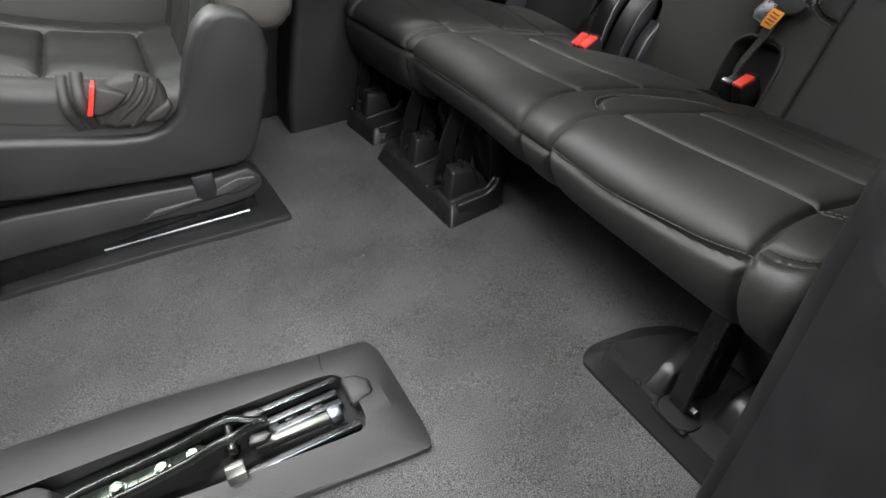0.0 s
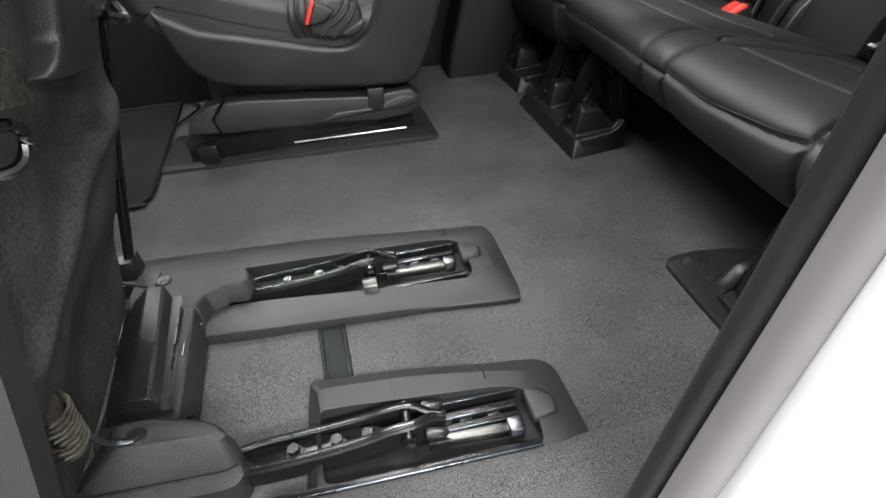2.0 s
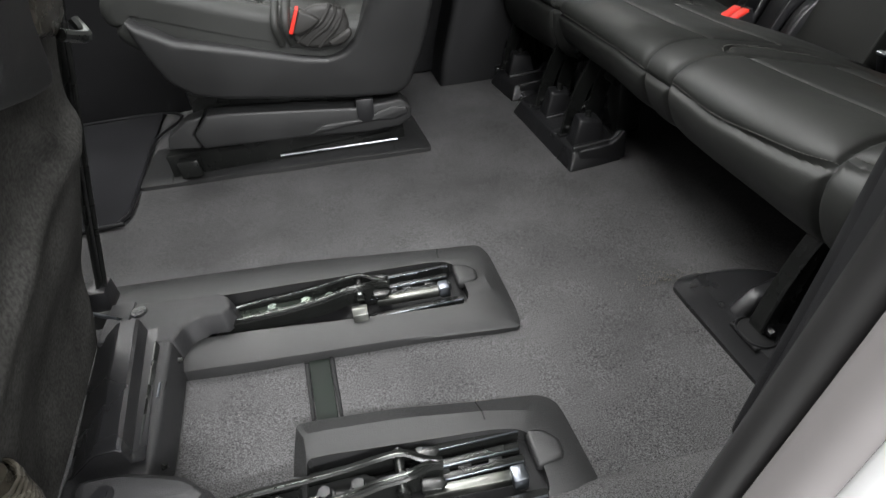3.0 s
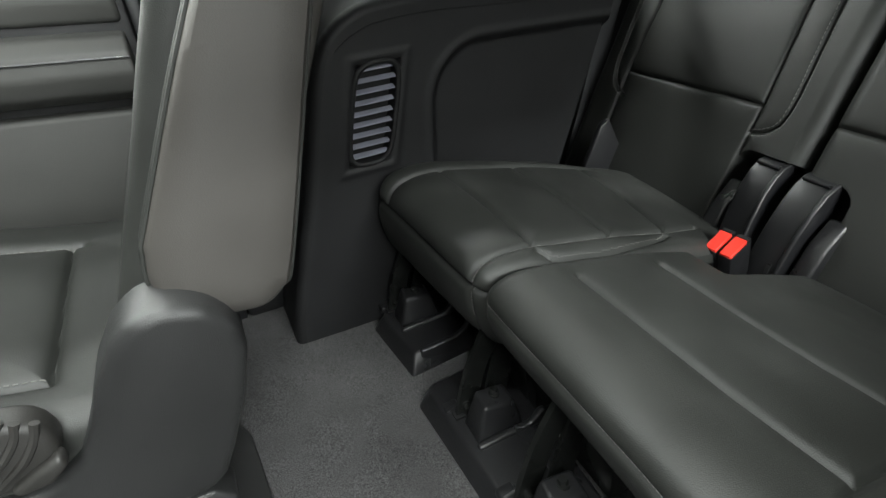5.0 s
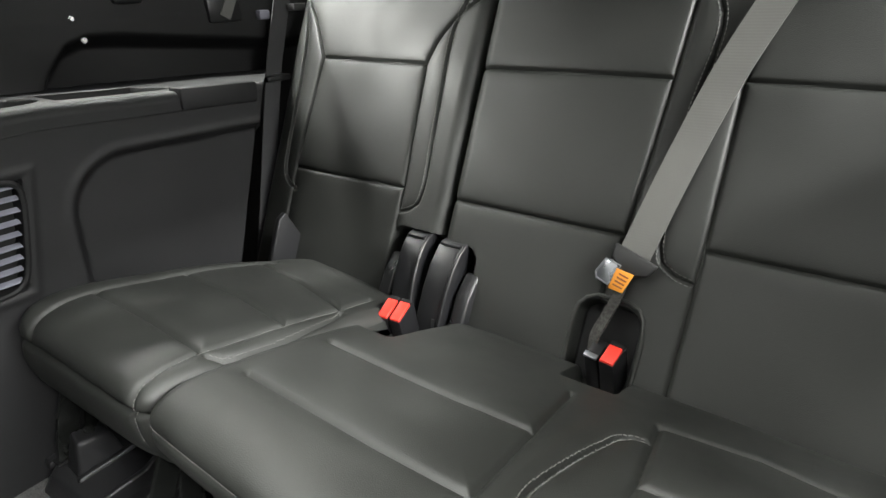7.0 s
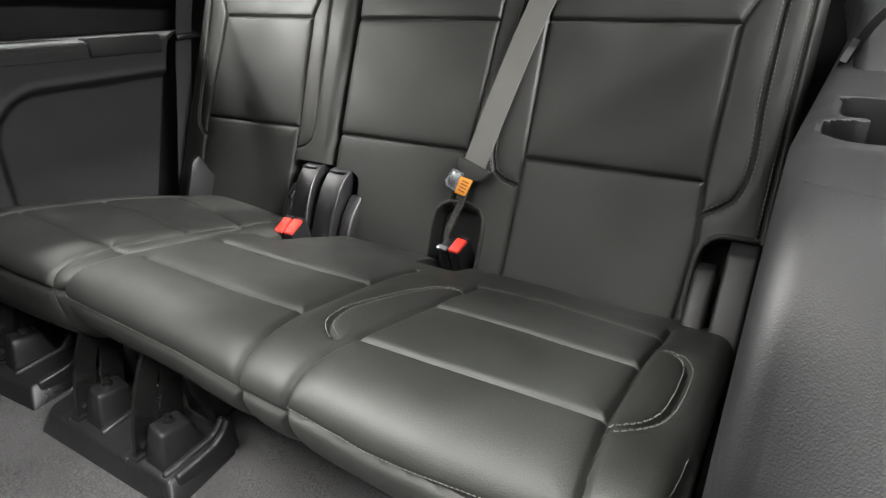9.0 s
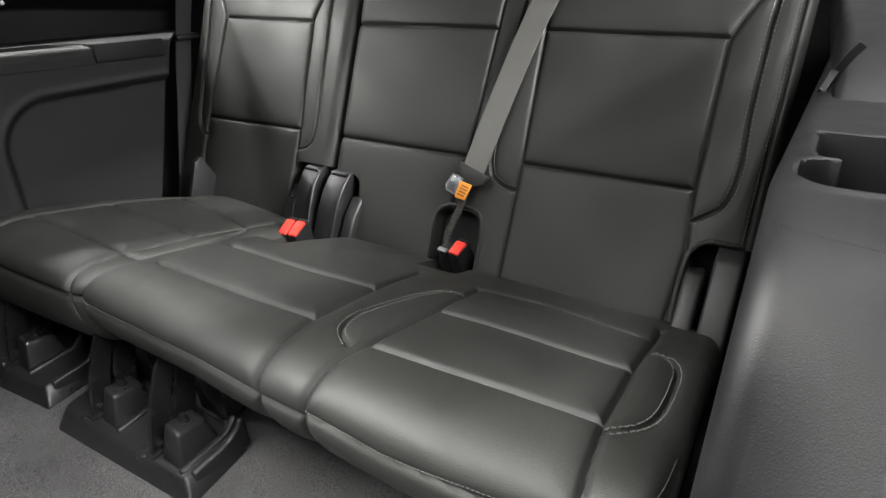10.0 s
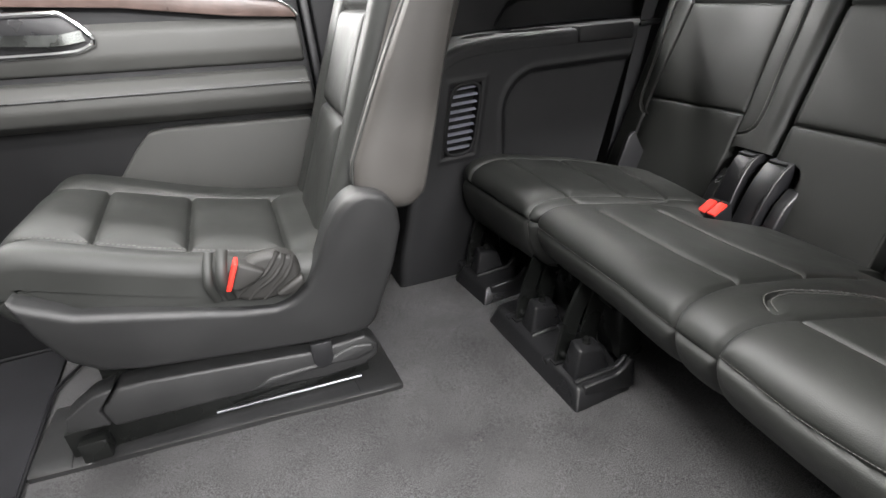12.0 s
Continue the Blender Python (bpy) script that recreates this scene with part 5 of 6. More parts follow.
    for f, y, m_ in ((0.995, 1.0905, LEATHER), (0.998, 1.112, LEATHER)):
        bm = bmesh.new()
        core = np.stack([np.interp(ring[:, 1], [0.36, 0.72], [-0.205, -0.095]), np.clip(ring[:, 1], 0.41, 0.68)], 1)
        q = core + (ring - core) * f
        tube(bm, [(x, y, z) for x, z in np.vstack([q, q[:1]])], 0.0024, 7, up=(0, 1, 0))
        part("piping", bm, m_, rest)
    # moulded side shield, swept up round the recliner
    bm = bmesh.new()
    shape = [(-0.768, 0.366), (-0.757, 0.300), (-0.738, 0.242), (-0.700, 0.205), (-0.64, 0.188), (-0.526, 0.168), (-0.392, 0.146), (-0.316, 0.140), (-0.290, 0.146), (-0.276, 0.160), (-0.256, 0.205), (-0.230, 0.272), (-0.213, 0.335), (-0.214, 0.372), (-0.232, 0.400), (-0.262, 0.412), (-0.288, 0.408), (-0.311, 0.388),
             (-0.334, 0.352), (-0.353, 0.310), (-0.377, 0.268), (-0.405, 0.248), (-0.434, 0.243), (-0.479, 0.252), (-0.594, 0.287), (-0.698, 0.318)]
    tmp = bmesh.new()
    slab(tmp, [tuple(p) for p in shape], "y", 1.040, 1.110, 0.014, 4)
    for v in tmp.verts:
        v.co.y += (0.40 - v.co.z) * 0.20
    merge(bm, tmp)
    part("side_shield", bm, PLASTIC_GREY, ob, "dark grey moulded side shield")
    bm = bmesh.new()
    slab(bm, [(-0.730, 0.086), (-0.738, 0.120), (-0.704, 0.155), (-0.660, 0.154), (-0.546, 0.140), (-0.399, 0.120), (-0.300, 0.124), (-0.280, 0.100), (-0.284, 0.076), (-0.310, 0.062), (-0.380, 0.060), (-0.512, 0.074)], "y", 1.108, 1.160, 0.006, 3)
    tc = part("track_shield", bm, PLASTIC_GREY, ob, "dark grey lower track shield")
    bm = bmesh.new()
    slab(bm, [(-0.800, 0.096), (-0.792, 0.122), (-0.745, 0.150), (-0.712, 0.154), (-0.742, 0.120), (-0.735, 0.088)], "y", 1.112, 1.160, 0.004, 3)
    part("end_cap", bm, PLASTIC_GREY, tc)
    bm = bmesh.new()
    slab(bm, [(-0.513, 0.078), (-0.476, 0.096), (-0.382, 0.094), (-0.350, 0.106), (-0.324, 0.112), (-0.291, 0.106), (-0.287, 0.090), (-0.324, 0.080), (-0.353, 0.084), (-0.382, 0.084)], "y", 1.104, 1.118, 0.005, 3)
    part("scoop", bm, PLASTIC_GREY, tc)
    bm = bmesh.new()
    slab(bm, [(-0.398, 0.140), (-0.398, 0.098), (-0.386, 0.086), (-0.372, 0.088), (-0.364, 0.098), (-0.360, 0.138)], "y", 1.099, 1.116, 0.003)
    part("tab", bm, PLASTIC, tc)
    bm = bmesh.new()
    box(bm, -0.80, -0.755, 1.12, 1.15, 0.02, 0.06, 0.004)
    part("joint", bm, STEEL_DARK, tc)
    foot = [(-0.906, 1.147), (-0.655, 1.126), (-0.481, 1.112), (-0.256, 1.088), (-0.249, 1.094), (-0.263, 1.290), (-0.285, 1.340), (-0.906, 1.345)]
    top_ = [(-0.900, 1.152), (-0.655, 1.131), (-0.481, 1.117), (-0.261, 1.094), (-0.255, 1.099), (-0.268, 1.286), (-0.288, 1.335), (-0.900, 1.340)]
    bm = ring_loft([lift(foot, -0.004), lift(foot, 0.0055), lift(top_, 0.0085)], True)
    bp_ = part("base_plate", bm, PLASTIC_GREY, ob, "black plastic floor plate")
    bm = bmesh.new()
    tube(bm, [(-0.830, 1.142, 0.0080), (-0.842, 1.215, 0.0090)], 0.0012, 5)
    part("plate_joint", bm, BLACK_TRIM, bp_)
    bm = bmesh.new()
    tube(bm, [(-0.330, 1.106, 0.0080), (-0.334, 1.150, 0.0090)], 0.0009, 5)
    part("plate_joint", bm, BLACK_TRIM, bp_)
    bm = bmesh.new()
    tube(bm, [(-0.588, 1.1585, 0.019), (-0.454, 1.1490, 0.019), (-0.320, 1.1395, 0.019)], 0.0034, 8)
    part("rail_edge", bm, STEEL_BRIGHT, bp_, "bright steel rail edge")
    bm = bmesh.new()
    box(bm, -0.83, -0.30, 1.164, 1.20, 0.008, 0.060, 0.002)
    part("rail", bm, STEEL_DARK, bp_)
    bm = bmesh.new()
    box(bm, -0.74, -0.30, 1.16, 1.46, 0.10, 0.20, 0.01)
    box(bm, -0.80, -0.28, 1.44, 1.48, 0.0, 0.12, 0.004)
    part("under_frame", bm, STEEL_DARK, ob, "black steel seat frame")
    bm = bmesh.new()
    slab(bm, [(-0.785, 0.385), (-0.795, 0.36), (-0.775, 0.32), (-0.70, 0.25), (-0.26, 0.18), (-0.25, 0.278), (-0.395, 0.290), (-0.545, 0.328), (-0.68, 0.374), (-0.75, 0.394)], "y", 1.0915, 1.526, 0.012, 3)
    part("cushion_flank", bm, LEATHER, ob)
    # buckle on the cushion's flank, in a gathered belt sleeve with slanting welts
    bm = bmesh.new()
    slab(bm, [(-0.467, 0.342), (-0.449, 0.332), (-0.431, 0.319), (-0.450, 0.306), (-0.474, 0.298), (-0.487, 0.303)], "y", 1.048, 1.080, 0.005, 3)
    bk_ = part("buckle", bm, LEATHER_SLEEVE, ob, "grey covered seat belt buckle")
    bm = bmesh.new()
    slab(bm, [(-0.472, 0.344), (-0.466, 0.343), (-0.486, 0.302), (-0.493, 0.304)], "y", 1.046, 1.078, 0.0016)
    part("release_button", bm, RED, bk_, "red release button")
    bm = bmesh.new()
    slab(bm, [tuple(p) for p in smooth_line([(-0.490, 0.298), (-0.482, 0.278), (-0.445, 0.266), (-0.405, 0.272), (-0.382, 0.294), (-0.386, 0.326), (-0.412, 0.340), (-0.450, 0.338), (-0.480, 0.320)], 26)], "y", 1.062, 1.094, 0.009, 4)
    sl = part("sleeve", bm, LEATHER_SLEEVE, bk_, "gathered grey belt sleeve")
    for welt in ([(-0.408, 0.342), (-0.416, 0.330), (-0.434, 0.312), (-0.462, 0.298), (-0.482, 0.282)], [(-0.387, 0.330), (-0.394, 0.314), (-0.408, 0.297), (-0.428, 0.281), (-0.444, 0.268)], [(-0.399, 0.336), (-0.406, 0.320), (-0.424, 0.302), (-0.448, 0.288), (-0.466, 0.274)]):
        bm = bmesh.new()
        pts = smooth_line(welt, 20)
        tube(bm, [(x, 1.0610 + 0.010 * abs(k / 19 - 0.45), z) for k, (x, z) in enumerate(pts)], 0.0042, 8, up=(0, 1, 0))
        part("welt", bm, LEATHER_SLEEVE, sl)
    bm = bmesh.new()
    slab(bm, [(-0.380, 0.298), (-0.398, 0.290), (-0.426, 0.277), (-0.420, 0.268), (-0.396, 0.270), (-0.378, 0.284)], "y", 1.052, 1.070, 0.005, 3)
    part("sleeve_end", bm, LEATHER_SLEEVE, sl)
    for x, w in ((-0.494, 0.017), (-0.514, 0.014)):
        bm = bmesh.new()
        sweep(bm, smooth_line([(x + 0.008, 1.086, 0.356), (x + 0.002, 1.068, 0.336), (x - 0.002, 1.063, 0.312), (x + 0.002, 1.078, 0.278)], 16), circle(w * 0.5, 10, 0.5), up=(0, -1, 0))
        part("belt_strap", bm, LEATHER, ob, "dark belt strap")
    return ob


captain_chair()


def floor_mat():
    ob = thing("floor_mat", "black carpet floor mat with bound edge", "floor mat", (-1.1, 1.3, 0))
    out = [(-1.7, 0.985), (-0.960, 0.998), (-0.915, 1.004), (-0.899, 1.030), (-0.909, 1.180), (-0.925, 1.40), (-0.940, 1.60), (-1.7, 1.60)]
    bm = bmesh.new()
    slab(bm, out, "z", -0.002, 0.007, 0.002)
    part("mat_top", bm, MAT_CLOTH, ob)
    bm = bmesh.new()
    tube(bm, [(x, y, 0.006) for x, y in smooth_line(out, 60)], 0.004, 8)
    part("binding", bm, PLASTIC_SMOOTH, ob, "black bound edge")


floor_mat()


# ---- far door ----
def far_door():
    def slope(bm):
        for v in bm.verts:
            v.co.z -= 0.085 * (v.co.x + 0.56)
    ob = thing("door_1", "charcoal rear door lining with chrome handle and wood strip", "car door", (-0.7, 1.62, 0), kind="structure")
    bm = bmesh.new()
    slab(bm, [(-1.30, -0.05), (-0.245, -0.05), (-0.245, 0.708), (-1.30, 0.790)], "y", 1.62, 1.76, 0.01)
    part("panel", bm, TRIM, ob)
    bm = bmesh.new()
    prof = [(1.64, 0.472), (1.60, 0.476), (1.574, 0.492), (1.565, 0.520), (1.570, 0.548), (1.590, 0.568), (1.64, 0.574)]
    slab(bm, prof, "x", -1.28, -0.258, 0.006, 3)
    slope(bm)
    arm = part("armrest", bm, DOOR_SOFT, ob, "soft grey armrest")
    bm = bmesh.new()
    tube(bm, [(-1.28, 1.566, 0.600), (-0.26, 1.566, 0.517)], 0.0016, 6)
    part("seam", bm, PLASTIC, arm)
    bm = bmesh.new()
    prof = [(1.64, 0.580), (1.612, 0.584), (1.600, 0.615), (1.604, 0.66), (1.64, 0.700)]
    slab(bm, prof, "x", -1.28, -0.256, 0.008, 3)
    slope(bm)
    part("upper_pad", bm, DOOR_SOFT, ob, "soft grey padded band")
    bm = bmesh.new()
    slab(bm, [(-0.86, 0.25), (-0.80, 0.30), (-0.70, 0.378), (-0.655, 0.430), (-0.620, 0.462), (-0.58, 0.464), (-0.27, 0.436), (-0.262, 0.25)], "y", 1.592, 1.640, 0.008, 3)
    part("pocket", bm, DOOR_SOFT, ob, "grey map pocket")
    bm = bmesh.new()
    slab(bm, [(-0.80, 0.735), (-0.598, 0.709), (-0.384, 0.667), (-0.256, 0.650), (-0.256, 0.655), (-0.269, 0.672), (-0.290, 0.686), (-0.373, 0.700), (-0.60, 0.742), (-0.80, 0.768)], "y", 1.600, 1.63, 0.004)
    part("wood_strip", bm, WOOD, ob, "brown wood veneer strip")
    bm = bmesh.new()
    tube(bm, [(-0.80, 1.599, 0.770), (-0.60, 1.599, 0.744), (-0.373, 1.599, 0.702), (-0.290, 1.599, 0.688), (-0.267, 1.599, 0.673), (-0.253, 1.599, 0.653)], 0.0035, 8, 24)
    part("chrome_strip", bm, CHROME, ob, "bright chrome strip")
    # inner handle
    ring = [(-0.90, 0.652), (-0.72, 0.640), (-0.672, 0.646), (-0.660, 0.660), (-0.690, 0.700), (-0.725, 0.714), (-0.90, 0.716)]
    bm = bmesh.new()
    tube(bm, [(x, 1.598, z) for x, z in smooth_line(ring + ring[:1], 60)], 0.006, 8, up=(0, 1, 0))
    h = part("handle_bezel", bm, CHROME, ob, "satin chrome bezel")
    bm = bmesh.new()
    slab(bm, ring, "y", 1.600, 1.604, 0.001)
    part("handle_cup", bm, PLASTIC, h)
    bm = bmesh.new()
    sweep(bm, smooth_line([(-0.90, 1.586, 0.690), (-0.80, 1.584, 0.675), (-0.72, 1.586, 0.665), (-0.675, 1.596, 0.668)], 16), plate(0.020, 0.006), up=(0, -1, 0))
    part("lever", bm, STEEL, h, "satin metal lever")
    # door frame gap and pillar
    bm = bmesh.new()
    box(bm, -0.243, -0.225, 1.60, 1.76, 0.0, 0.9, 0.004)
    part("edge_seal", bm, PLASTIC_SMOOTH, ob)
    bm = bmesh.new()
    box(bm, -0.222, -0.02, 1.595, 1.75, 0.0, 1.05, 0.01)
    part("pillar_trim", bm, TRIM, ob, "black pillar trim")


far_door()


# ---- quarter panels ----
def quarter_panel(name, label, sign, y_in, y_out, top, vent):
    """Moulded side panel beside the rear bench: sign 1 on the far side, -1 beside the doorway."""
    ob = thing(name, label, "trim panel", (0.2, y_in, 0), kind="structure")
    if vent:
        corners = [(-0.150, -0.02), (-0.137, 0.057), (-0.105, 0.170), (-0.070, 0.281), (-0.028, 0.439), (-0.010, 0.488), (0.011, 0.516), (0.043, 0.536), (0.083, top - 0.008), (0.174, top - 0.005), (0.304, top - 0.012), (0.527, top - 0.022), (0.75, top - 0.035)]
    else:
        corners = [(-0.047, -0.02), (-0.044, 0.01), (-0.034, 0.08), (-0.017, 0.19), (-0.006, 0.27), (0.001, 0.33), (0.008, 0.38), (0.020, 0.43), (0.042, 0.482), (0.072, 0.512), (0.115, 0.528), (0.19, 0.533), (0.30, 0.533), (0.56, 0.533), (0.75, 0.533)]
    R = 0.016 if vent else 0.018
    edge = smooth_line(corners, 120)
    xs, zs = np.arange(-0.16, 0.70, 0.004), np.arange(-0.02, top + 0.02, 0.004)
    X, Z = np.meshgrid(xs, zs, indexing="ij")
    lim = np.interp(xs, edge[edge[:, 0] >= -0.15][:, 0], edge[edge[:, 0] >= -0.15][:, 1])[:, None]
    D = np.zeros(X.shape)
    if vent:
        rx, rz, r = X - 0.150 - 0.08 * (Z - 0.30), 0.478 - 0.03 * (X - 0.2) - Z, 0.095
        inside = np.where((rx < r) & (rz < r), r - np.hypot(r - rx, r - rz), np.minimum(rx, rz))
        k = np.clip(inside / 0.012, 0, 1)
        D += 0.010 * k * k * (3 - 2 * k) - 0.003 * np.exp(-((inside + 0.004) / 0.006) ** 2)
        cx_, cz_ = X - (0.055 + 0.25 * (Z - 0.385)), Z - 0.388
        g = np.minimum(0.036 - np.abs(cx_), 0.078 - np.abs(cz_))
        k = np.clip(g / 0.006, 0, 1)
        D += 0.022 * k - 0.0025 * np.exp(-((g + 0.010) / 0.005) ** 2)
    else:
        D -= 0.002 * np.exp(-((Z - lim + 0.048) / 0.003) ** 2) * -1
    taper = 0.0 if vent else 0.06
    V = np.stack([X, y_in + sign * (D + taper * np.clip(X - 0.20, 0, None)), Z], -1)
    V[..., 2] = np.minimum(V[..., 2], lim - R + 0.007)
    n, m = X.shape
    i = np.arange((n - 1) * (m - 1))
    q = (i // (m - 1)) * m + i % (m - 1)
    if vent:
        V[..., 0] = np.minimum(V[..., 0], 0.423 + 0.35 * (V[..., 2] - 0.22))
    xl = np.interp(np.minimum(Z, 0.50), edge[:, 1][:60], edge[:, 0][:60])
    V[..., 0] = np.maximum(V[..., 0], np.where(Z < 0.53, xl + R - 0.012, -0.03))
    V[..., 1] += np.where(V[..., 0] < xl + R - 0.003, sign * 0.0009, 0.0)
    ok = ((Z <= lim + 0.006) & (X >= xl - 0.006)).reshape(-1)
    F = np.stack([q, q + m, q + m + 1, q + 1], 1)
    F = F[ok[F].all(1)]
    part("face", (V.reshape(-1, 3), F), TRIM if vent else TRIM_LIGHT, ob)
    # rounded edge that turns into the shelf on top and into the jamb in front
    edge = smooth_line(corners, 620 if vent else 1000)
    d = np.gradient(edge, axis=0)
    d /= np.linalg.norm(d, axis=1)[:, None]
    out = np.stack([-d[:, 1], d[:, 0]], 1)
    b = np.r_[R * (1 - np.cos(np.linspace(0.0, math.pi / 2, 9))), np.arange(R + 0.0026, 0.165 if not vent else 0.275, 0.0026)]
    a = np.where(b < R, np.sqrt(np.clip(R * R - (R - b) ** 2, 0, None)) - R, 0.0) + 0.007
    PX, B = np.meshgrid(edge[:, 0], b, indexing="ij")
    PZ = np.repeat(edge[:, 1][:, None], len(b), 1)
    X = PX + out[:, 0][:, None] * a[None, :]
    Z = PZ + out[:, 1][:, None] * a[None, :]
    Y = y_in + sign * (B + taper * np.clip(PX - 0.20, 0, None))
    if vent:
        r1 = np.hypot(X - 0.145, Y - 1.545) - 0.040
        r2 = np.maximum(np.maximum(0.20 - X, X - 0.40 + 0.5 * (Y - 1.5)), np.maximum(1.505 - Y, Y - 1.60))
        h = np.minimum(r1, r2)
    else:
        X -= 0.98 * np.clip((0.51 - PZ) / 0.13, 0, 1) * np.clip(B - R, 0, None)
        def bay(x0, x1, y1, r):
            u, w = np.abs(X - (x0 + x1) / 2) - (x1 - x0) / 2 + r, Y - y1 + r
            return np.hypot(np.maximum(u, 0), np.maximum(w, 0)) + np.minimum(np.maximum(u, w), 0) - r
        r1 = np.minimum(bay(0.168, 0.221, 0.269, 0.024), bay(0.226, 0.292, 0.258, 0.006))
        r2 = bay(0.168, 0.292, 0.243, 0.010)
        h = np.maximum(np.minimum(r1, r2), 0.13 - Y)
    k = np.clip(-h / (0.012 if vent else 0.007), 0, 1)
    Z += -0.10 * k * k * (3 - 2 * k) + 0.002 * np.exp(-((h - 0.004) / 0.004) ** 2)
    if vent:
        X = np.minimum(X, 0.423 + 0.35 * (Z - 0.22) + 0.78 * B)
    V = np.stack([X, Y, Z], -1)
    k = int(np.argmax(edge[:, 1] > (0.50 if vent else 0.40)))
    shelf = part("shelf", strips(V[k:]), [TRIM if vent else TRIM_LIGHT, BLACK_TRIM], ob, "shelf with a moulded pocket" if vent else "shelf with a moulded cup holder")
    # black trim on sunk faces puts the shade of the recess into the colour
    sunk = (h[k:-1, :-1] < -0.003) & (h[k + 1:, 1:] < -0.003)
    if vent:
        sunk |= (B[k:-1, :-1] > 0.022) & (PX[k:-1, :-1] < 0.10)
    shelf.data.polygons.foreach_set("material_index", sunk.reshape(-1).astype(int).tolist())
    part("jamb_trim", strips(V[:k + 1]), BLACK_TRIM if vent else TRIM_LIGHT, ob, "black trim strip of the door jamb")
    # joint line between the panel and its cap
    bm = bmesh.new()
    if vent:
        tube(bm, [(x, y_in - 0.0002, float(np.interp(x, edge[k:, 0], edge[k:, 1])) - 0.024) for x in np.linspace(0.01, 0.37, 30)], 0.0011, 6)
    else:
        ys = np.linspace(0.272, 0.125, 24)
        xs_ = np.interp(ys, [0.125, 0.22, 0.247, 0.272], [0.098, 0.100, 0.103, 0.110])
        tube(bm, [(x, y, float(np.interp(x, edge[k:, 0], edge[k:, 1])) + 0.0066) for x, y in zip(xs_, ys)], 0.0009, 6)
    part("joint_line", bm, BLACK_TRIM, ob)
    return ob


far_panel = quarter_panel("trim_far", "charcoal quarter panel with a louvred vent", 1, 1.465, 1.75, 0.555, True)


def vent_slats():
    ob = thing("air_vent", "grey louvred air vent with angled slats in the side panel", "air vent", (0.05, 1.47, 0.38))
    def at(u, z):
        return 0.055 + 0.25 * (z - 0.385) + u
    corners = [(at(-0.038, 0.310), 1.466, 0.310), (at(0.038, 0.310), 1.466, 0.310), (at(0.038, 0.468), 1.466, 0.468), (at(-0.038, 0.468), 1.466, 0.468)]
    ring = [(float(p[0]), float(p[2])) for p in round_ring(corners, 0.018, 2)]
    bm = bmesh.new()
    tube(bm, [(x, 1.466, z) for x, z in ring + ring[:1]], 0.0048, 8, up=(0, 1, 0))
    part("frame", bm, BLACK_TRIM, ob)
    bm = bmesh.new()
    slab(bm, ring, "y", 1.486, 1.490, 0)
    part("backing", bm, BLACK_TRIM, ob)
    for k in range(9):
        z = 0.322 + 0.0168 * k
        bm = bmesh.new()
        frustum(bm, [(at(-0.033, z), 1.466, z), (at(0.033, z), 1.466, z), (at(0.033, z), 1.478, z + 0.0036), (at(-0.033, z), 1.478, z + 0.0036)],
                [(at(-0.033, z), 1.466, z + 0.0018), (at(0.033, z), 1.466, z + 0.0018), (at(0.033, z), 1.478, z + 0.0052), (at(-0.033, z), 1.478, z + 0.0052)], 0.0004, 1)
        part("slat", bm, SLAT, ob)


vent_slats()


def far_upper():
    ob = thing("trim_far_upper", "dark upper side trim with shallow relief", "trim panel", (0.4, 1.7, 0.6), kind="structure")
    X, Z = np.meshgrid(np.arange(-0.04, 1.6, 0.004), np.arange(0.50, 0.731, 0.004), indexing="ij")
    ledge = np.interp(X, [-0.1, 0.20, 0.26, 0.30, 0.34, 0.40, 0.75, 1.6], [0.0, 0.48, 0.58, 0.625, 0.640, 0.638, 0.600, 0.590])
    k = np.clip((ledge - Z) / 0.030, 0, 1)
    k = k * k * (3 - 2 * k)
    slope = np.clip((0.30 - X) / 0.34, 0, 1)
    Y = 1.690 + 0.040 * k - 0.05 * slope * np.clip((0.62 - Z) / 0.10, 0, 1) + 0.010 * np.clip((Z - 0.66) / 0.05, 0, 1)
    part("panel", strips(np.stack([X, Y, Z], -1)), TRIM, ob)
    bm = bmesh.new()
    box(bm, -0.04, 1.6, 1.742, 1.755, 0.50, 0.715, 0)
    part("backing", bm, BLACK_TRIM, ob)
    bm = bmesh.new()
    box(bm, 0.365, 0.515, 1.459, 1.500, 0.512, 0.549, 0.005, Matrix.Translation((0.44, 0, 0.53)) @ pose(0, 0, 0, 0, 3.3, 0) @ Matrix.Translation((-0.44, 0, -0.53)))
    part("tray_lip", bm, TRIM, ob)
    for x, z in ((0.324, 0.664), (0.335, 0.628)):
        bm = bmesh.new()
        bolt(bm, (x, 1.690, z), 0.004, 0.003, "y")
        part("stud", bm, CHROME, ob)
    for x0, x1, z0 in ((0.40, 0.455, 0.685), (0.585, 0.665, 0.640)):
        bm = bmesh.new()
        box(bm, x0, x1, 1.682, 1.70, z0, 0.722, 0.006)
        part("clip_pocket", bm, PLASTIC_SMOOTH, ob)
    bm = bmesh.new()
    sweep(bm, [(0.650, 1.680, 0.70), (0.620, 1.680, 0.650)], plate(0.024, 0.003), up=(0, -1, 0))
    part("strap_fold", bm, BELT, ob, "grey folded strap")
    bm = bmesh.new()
    box(bm, 0.705, 0.735, 1.676, 1.70, 0.640, 0.660, 0.005)
    part("coat_hook", bm, SLAT, ob, "grey hook tab")


far_upper()


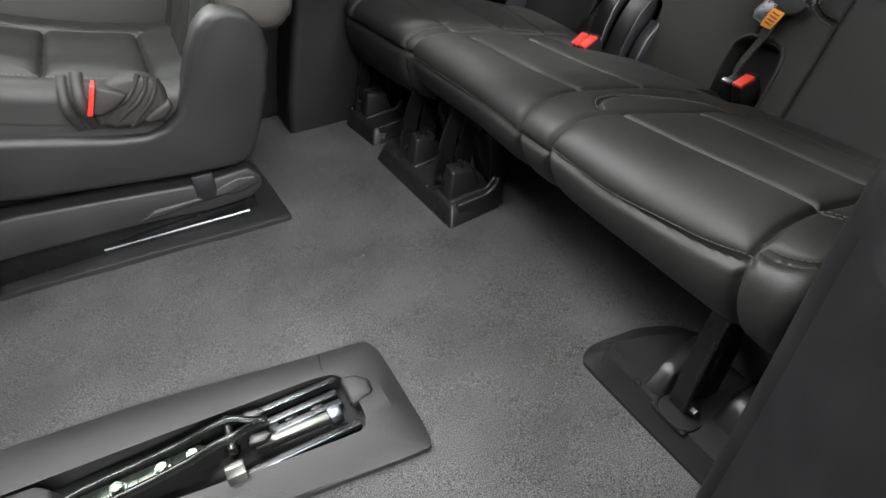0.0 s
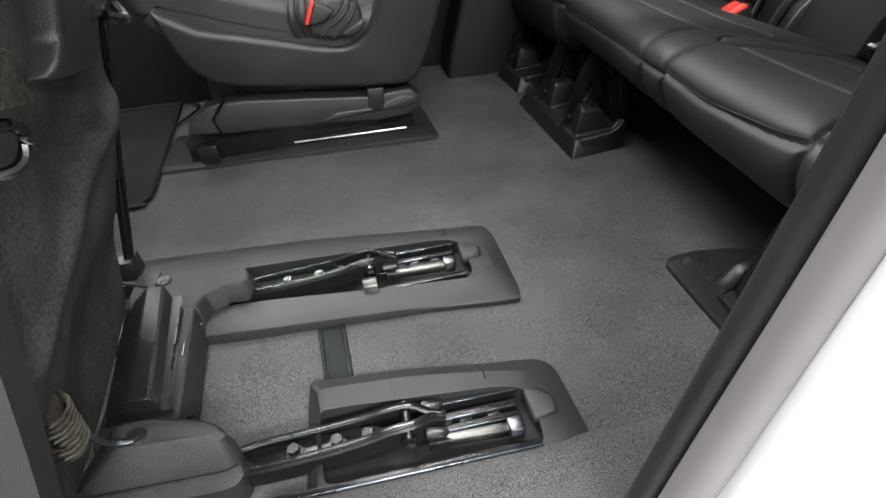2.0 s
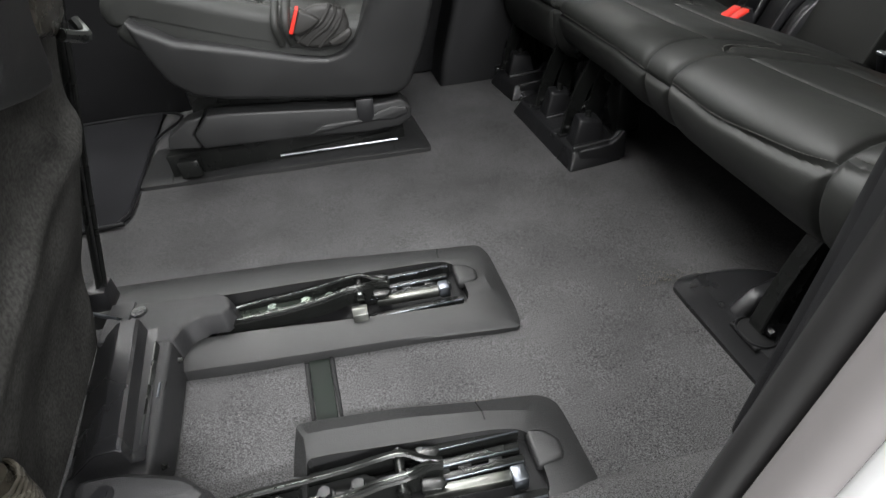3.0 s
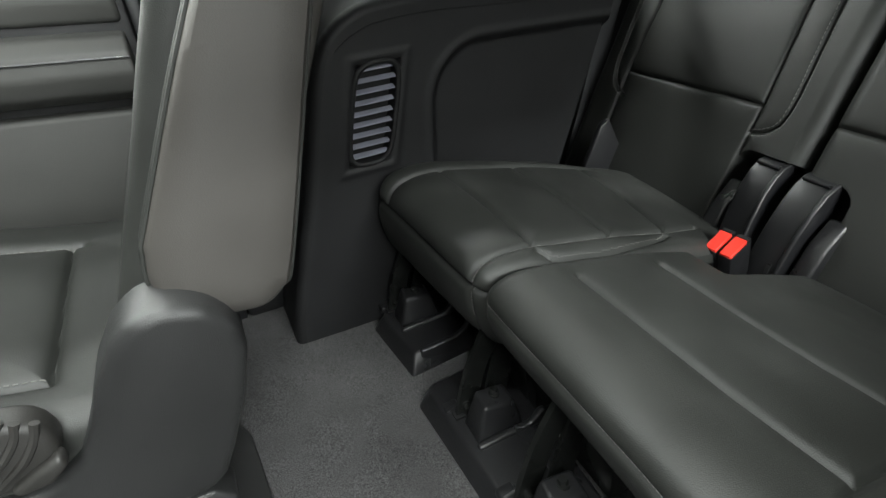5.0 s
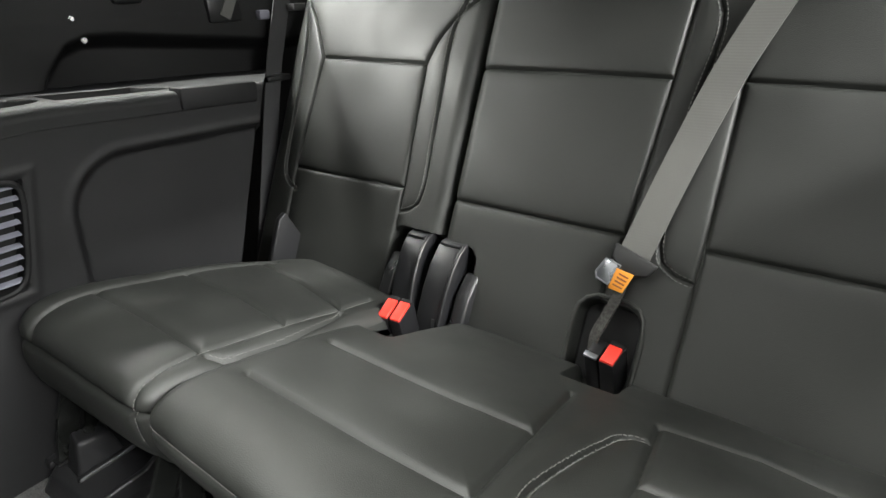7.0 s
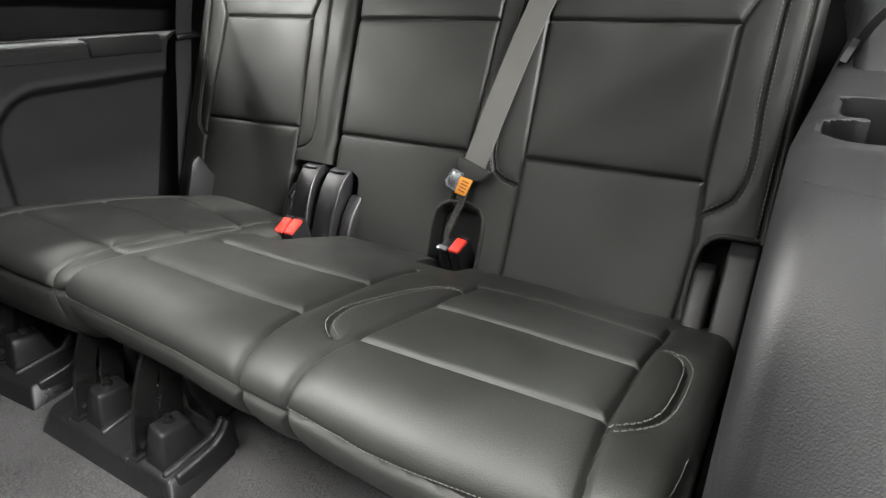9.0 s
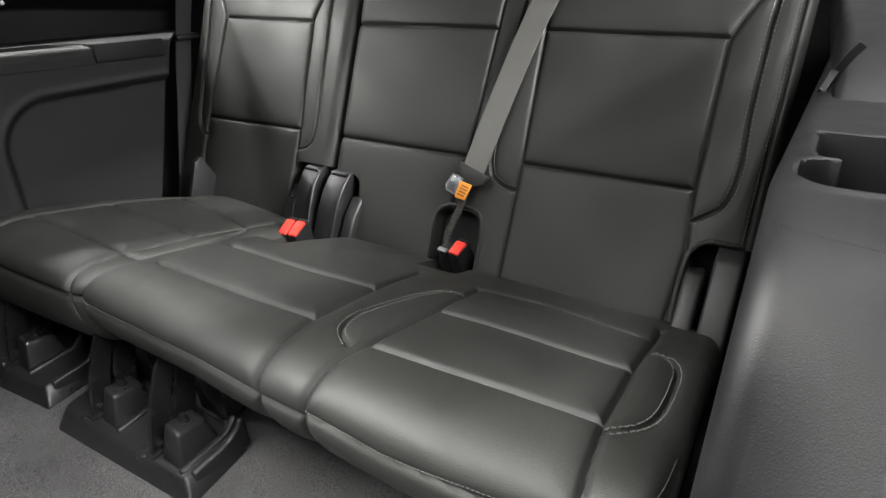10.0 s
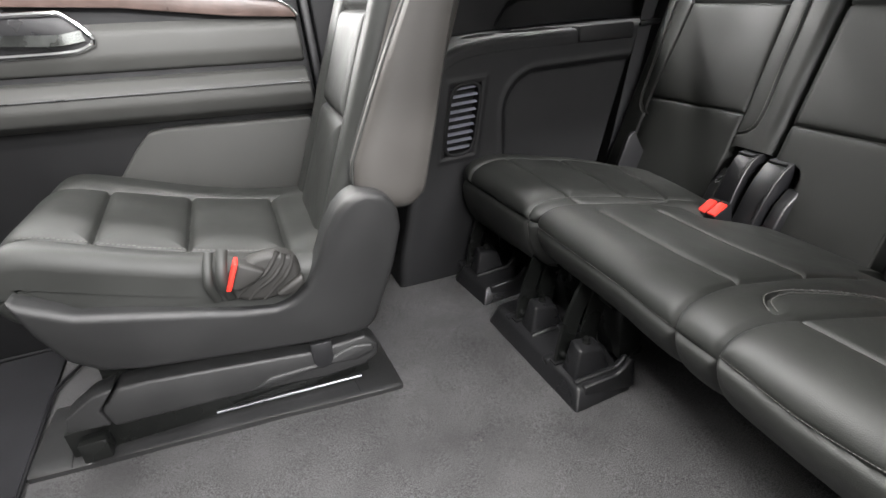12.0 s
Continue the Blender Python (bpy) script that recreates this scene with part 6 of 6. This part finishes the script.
def far_belt():
    ob = thing("seat_belt", "dark webbing belt running down beside the bench", "seat belt", (0.6, 1.66, 0.4))
    bm = bmesh.new()
    sweep(bm, smooth_line([(0.845, 1.680, 0.86), (0.770, 1.672, 0.683), (0.708, 1.668, 0.516), (0.628, 1.664, 0.232), (0.582, 1.655, 0.09), (0.57, 1.65, 0.03)], 40), plate(0.046, 0.002), up=(0.1, -1, 0))
    part("webbing", bm, BELT_DARK, ob)
    bm = bmesh.new()
    box(bm, 0.675, 0.742, 1.645, 1.682, 0.508, 0.521, 0.004)
    part("guide", bm, PLASTIC, ob, "belt guide")
    bm = bmesh.new()
    box(bm, 0.775, 0.81, 1.640, 1.668, 0.655, 0.670, 0.003)
    part("guide_clip", bm, PLASTIC_GREY, ob)


far_belt()

near_panel = quarter_panel("trim_near", "soft grey quarter panel with a cup holder beside the doorway", -1, 0.283, 0.10, 0.534, False)


def near_upper():
    ob = thing("trim_near_upper", "pale grey upper trim above the cup holder", "trim panel", (0.4, 0.1, 0.6), kind="structure")
    bm = bmesh.new()
    slab(bm, [(0.400, 0.525), (0.425, 0.545), (0.52, 0.590), (1.6, 0.600), (1.6, 0.50)], "y", 0.100, 0.250, 0.010, 4)
    part("panel", bm, TRIM_LIGHT, ob)
    b = thing("belt_anchor", "black belt latch on a stalk beside the bench", "seat belt latch", (0.30, 0.24, 0.60))
    bm = bmesh.new()
    sweep(bm, smooth_line([(0.52, 0.262, 0.50), (0.47, 0.258, 0.535), (0.445, 0.250, 0.562), (0.44, 0.243, 0.578), (0.44, 0.236, 0.588)], 16), plate(0.008, 0.006), up=(1, 0, 0))
    part("stalk", bm, PLASTIC_SMOOTH, b)
    bm = bmesh.new()
    sweep(bm, [(0.425, 0.2595, 0.546), (0.425, 0.253, 0.566)], plate(0.006, 0.003), up=(1, 0, 0))
    part("tongue", bm, CHROME, b, "bright metal tongue")


near_upper()


# ---- small things ----
def crumbs():
    rng = random.Random(4)
    bm = bmesh.new()
    for k in range(130):
        if k < 100:
            x, y = -0.02 + rng.gauss(0, 0.025) + 0.02, 0.525 + abs(rng.gauss(0, 0.012))
        else:
            x, y = rng.uniform(-0.75, 0.1), rng.uniform(0.28, 1.0)
        s = rng.uniform(0.0003, 0.0007)
        box(bm, x - s, x + s, y - s, y + s, -0.001, s * 1.4, 0)
    tagged(part("crumbs", bm, CRUMB, None, kind="stuff"), "pale crumbs and lint on the carpet", "crumbs")


crumbs()
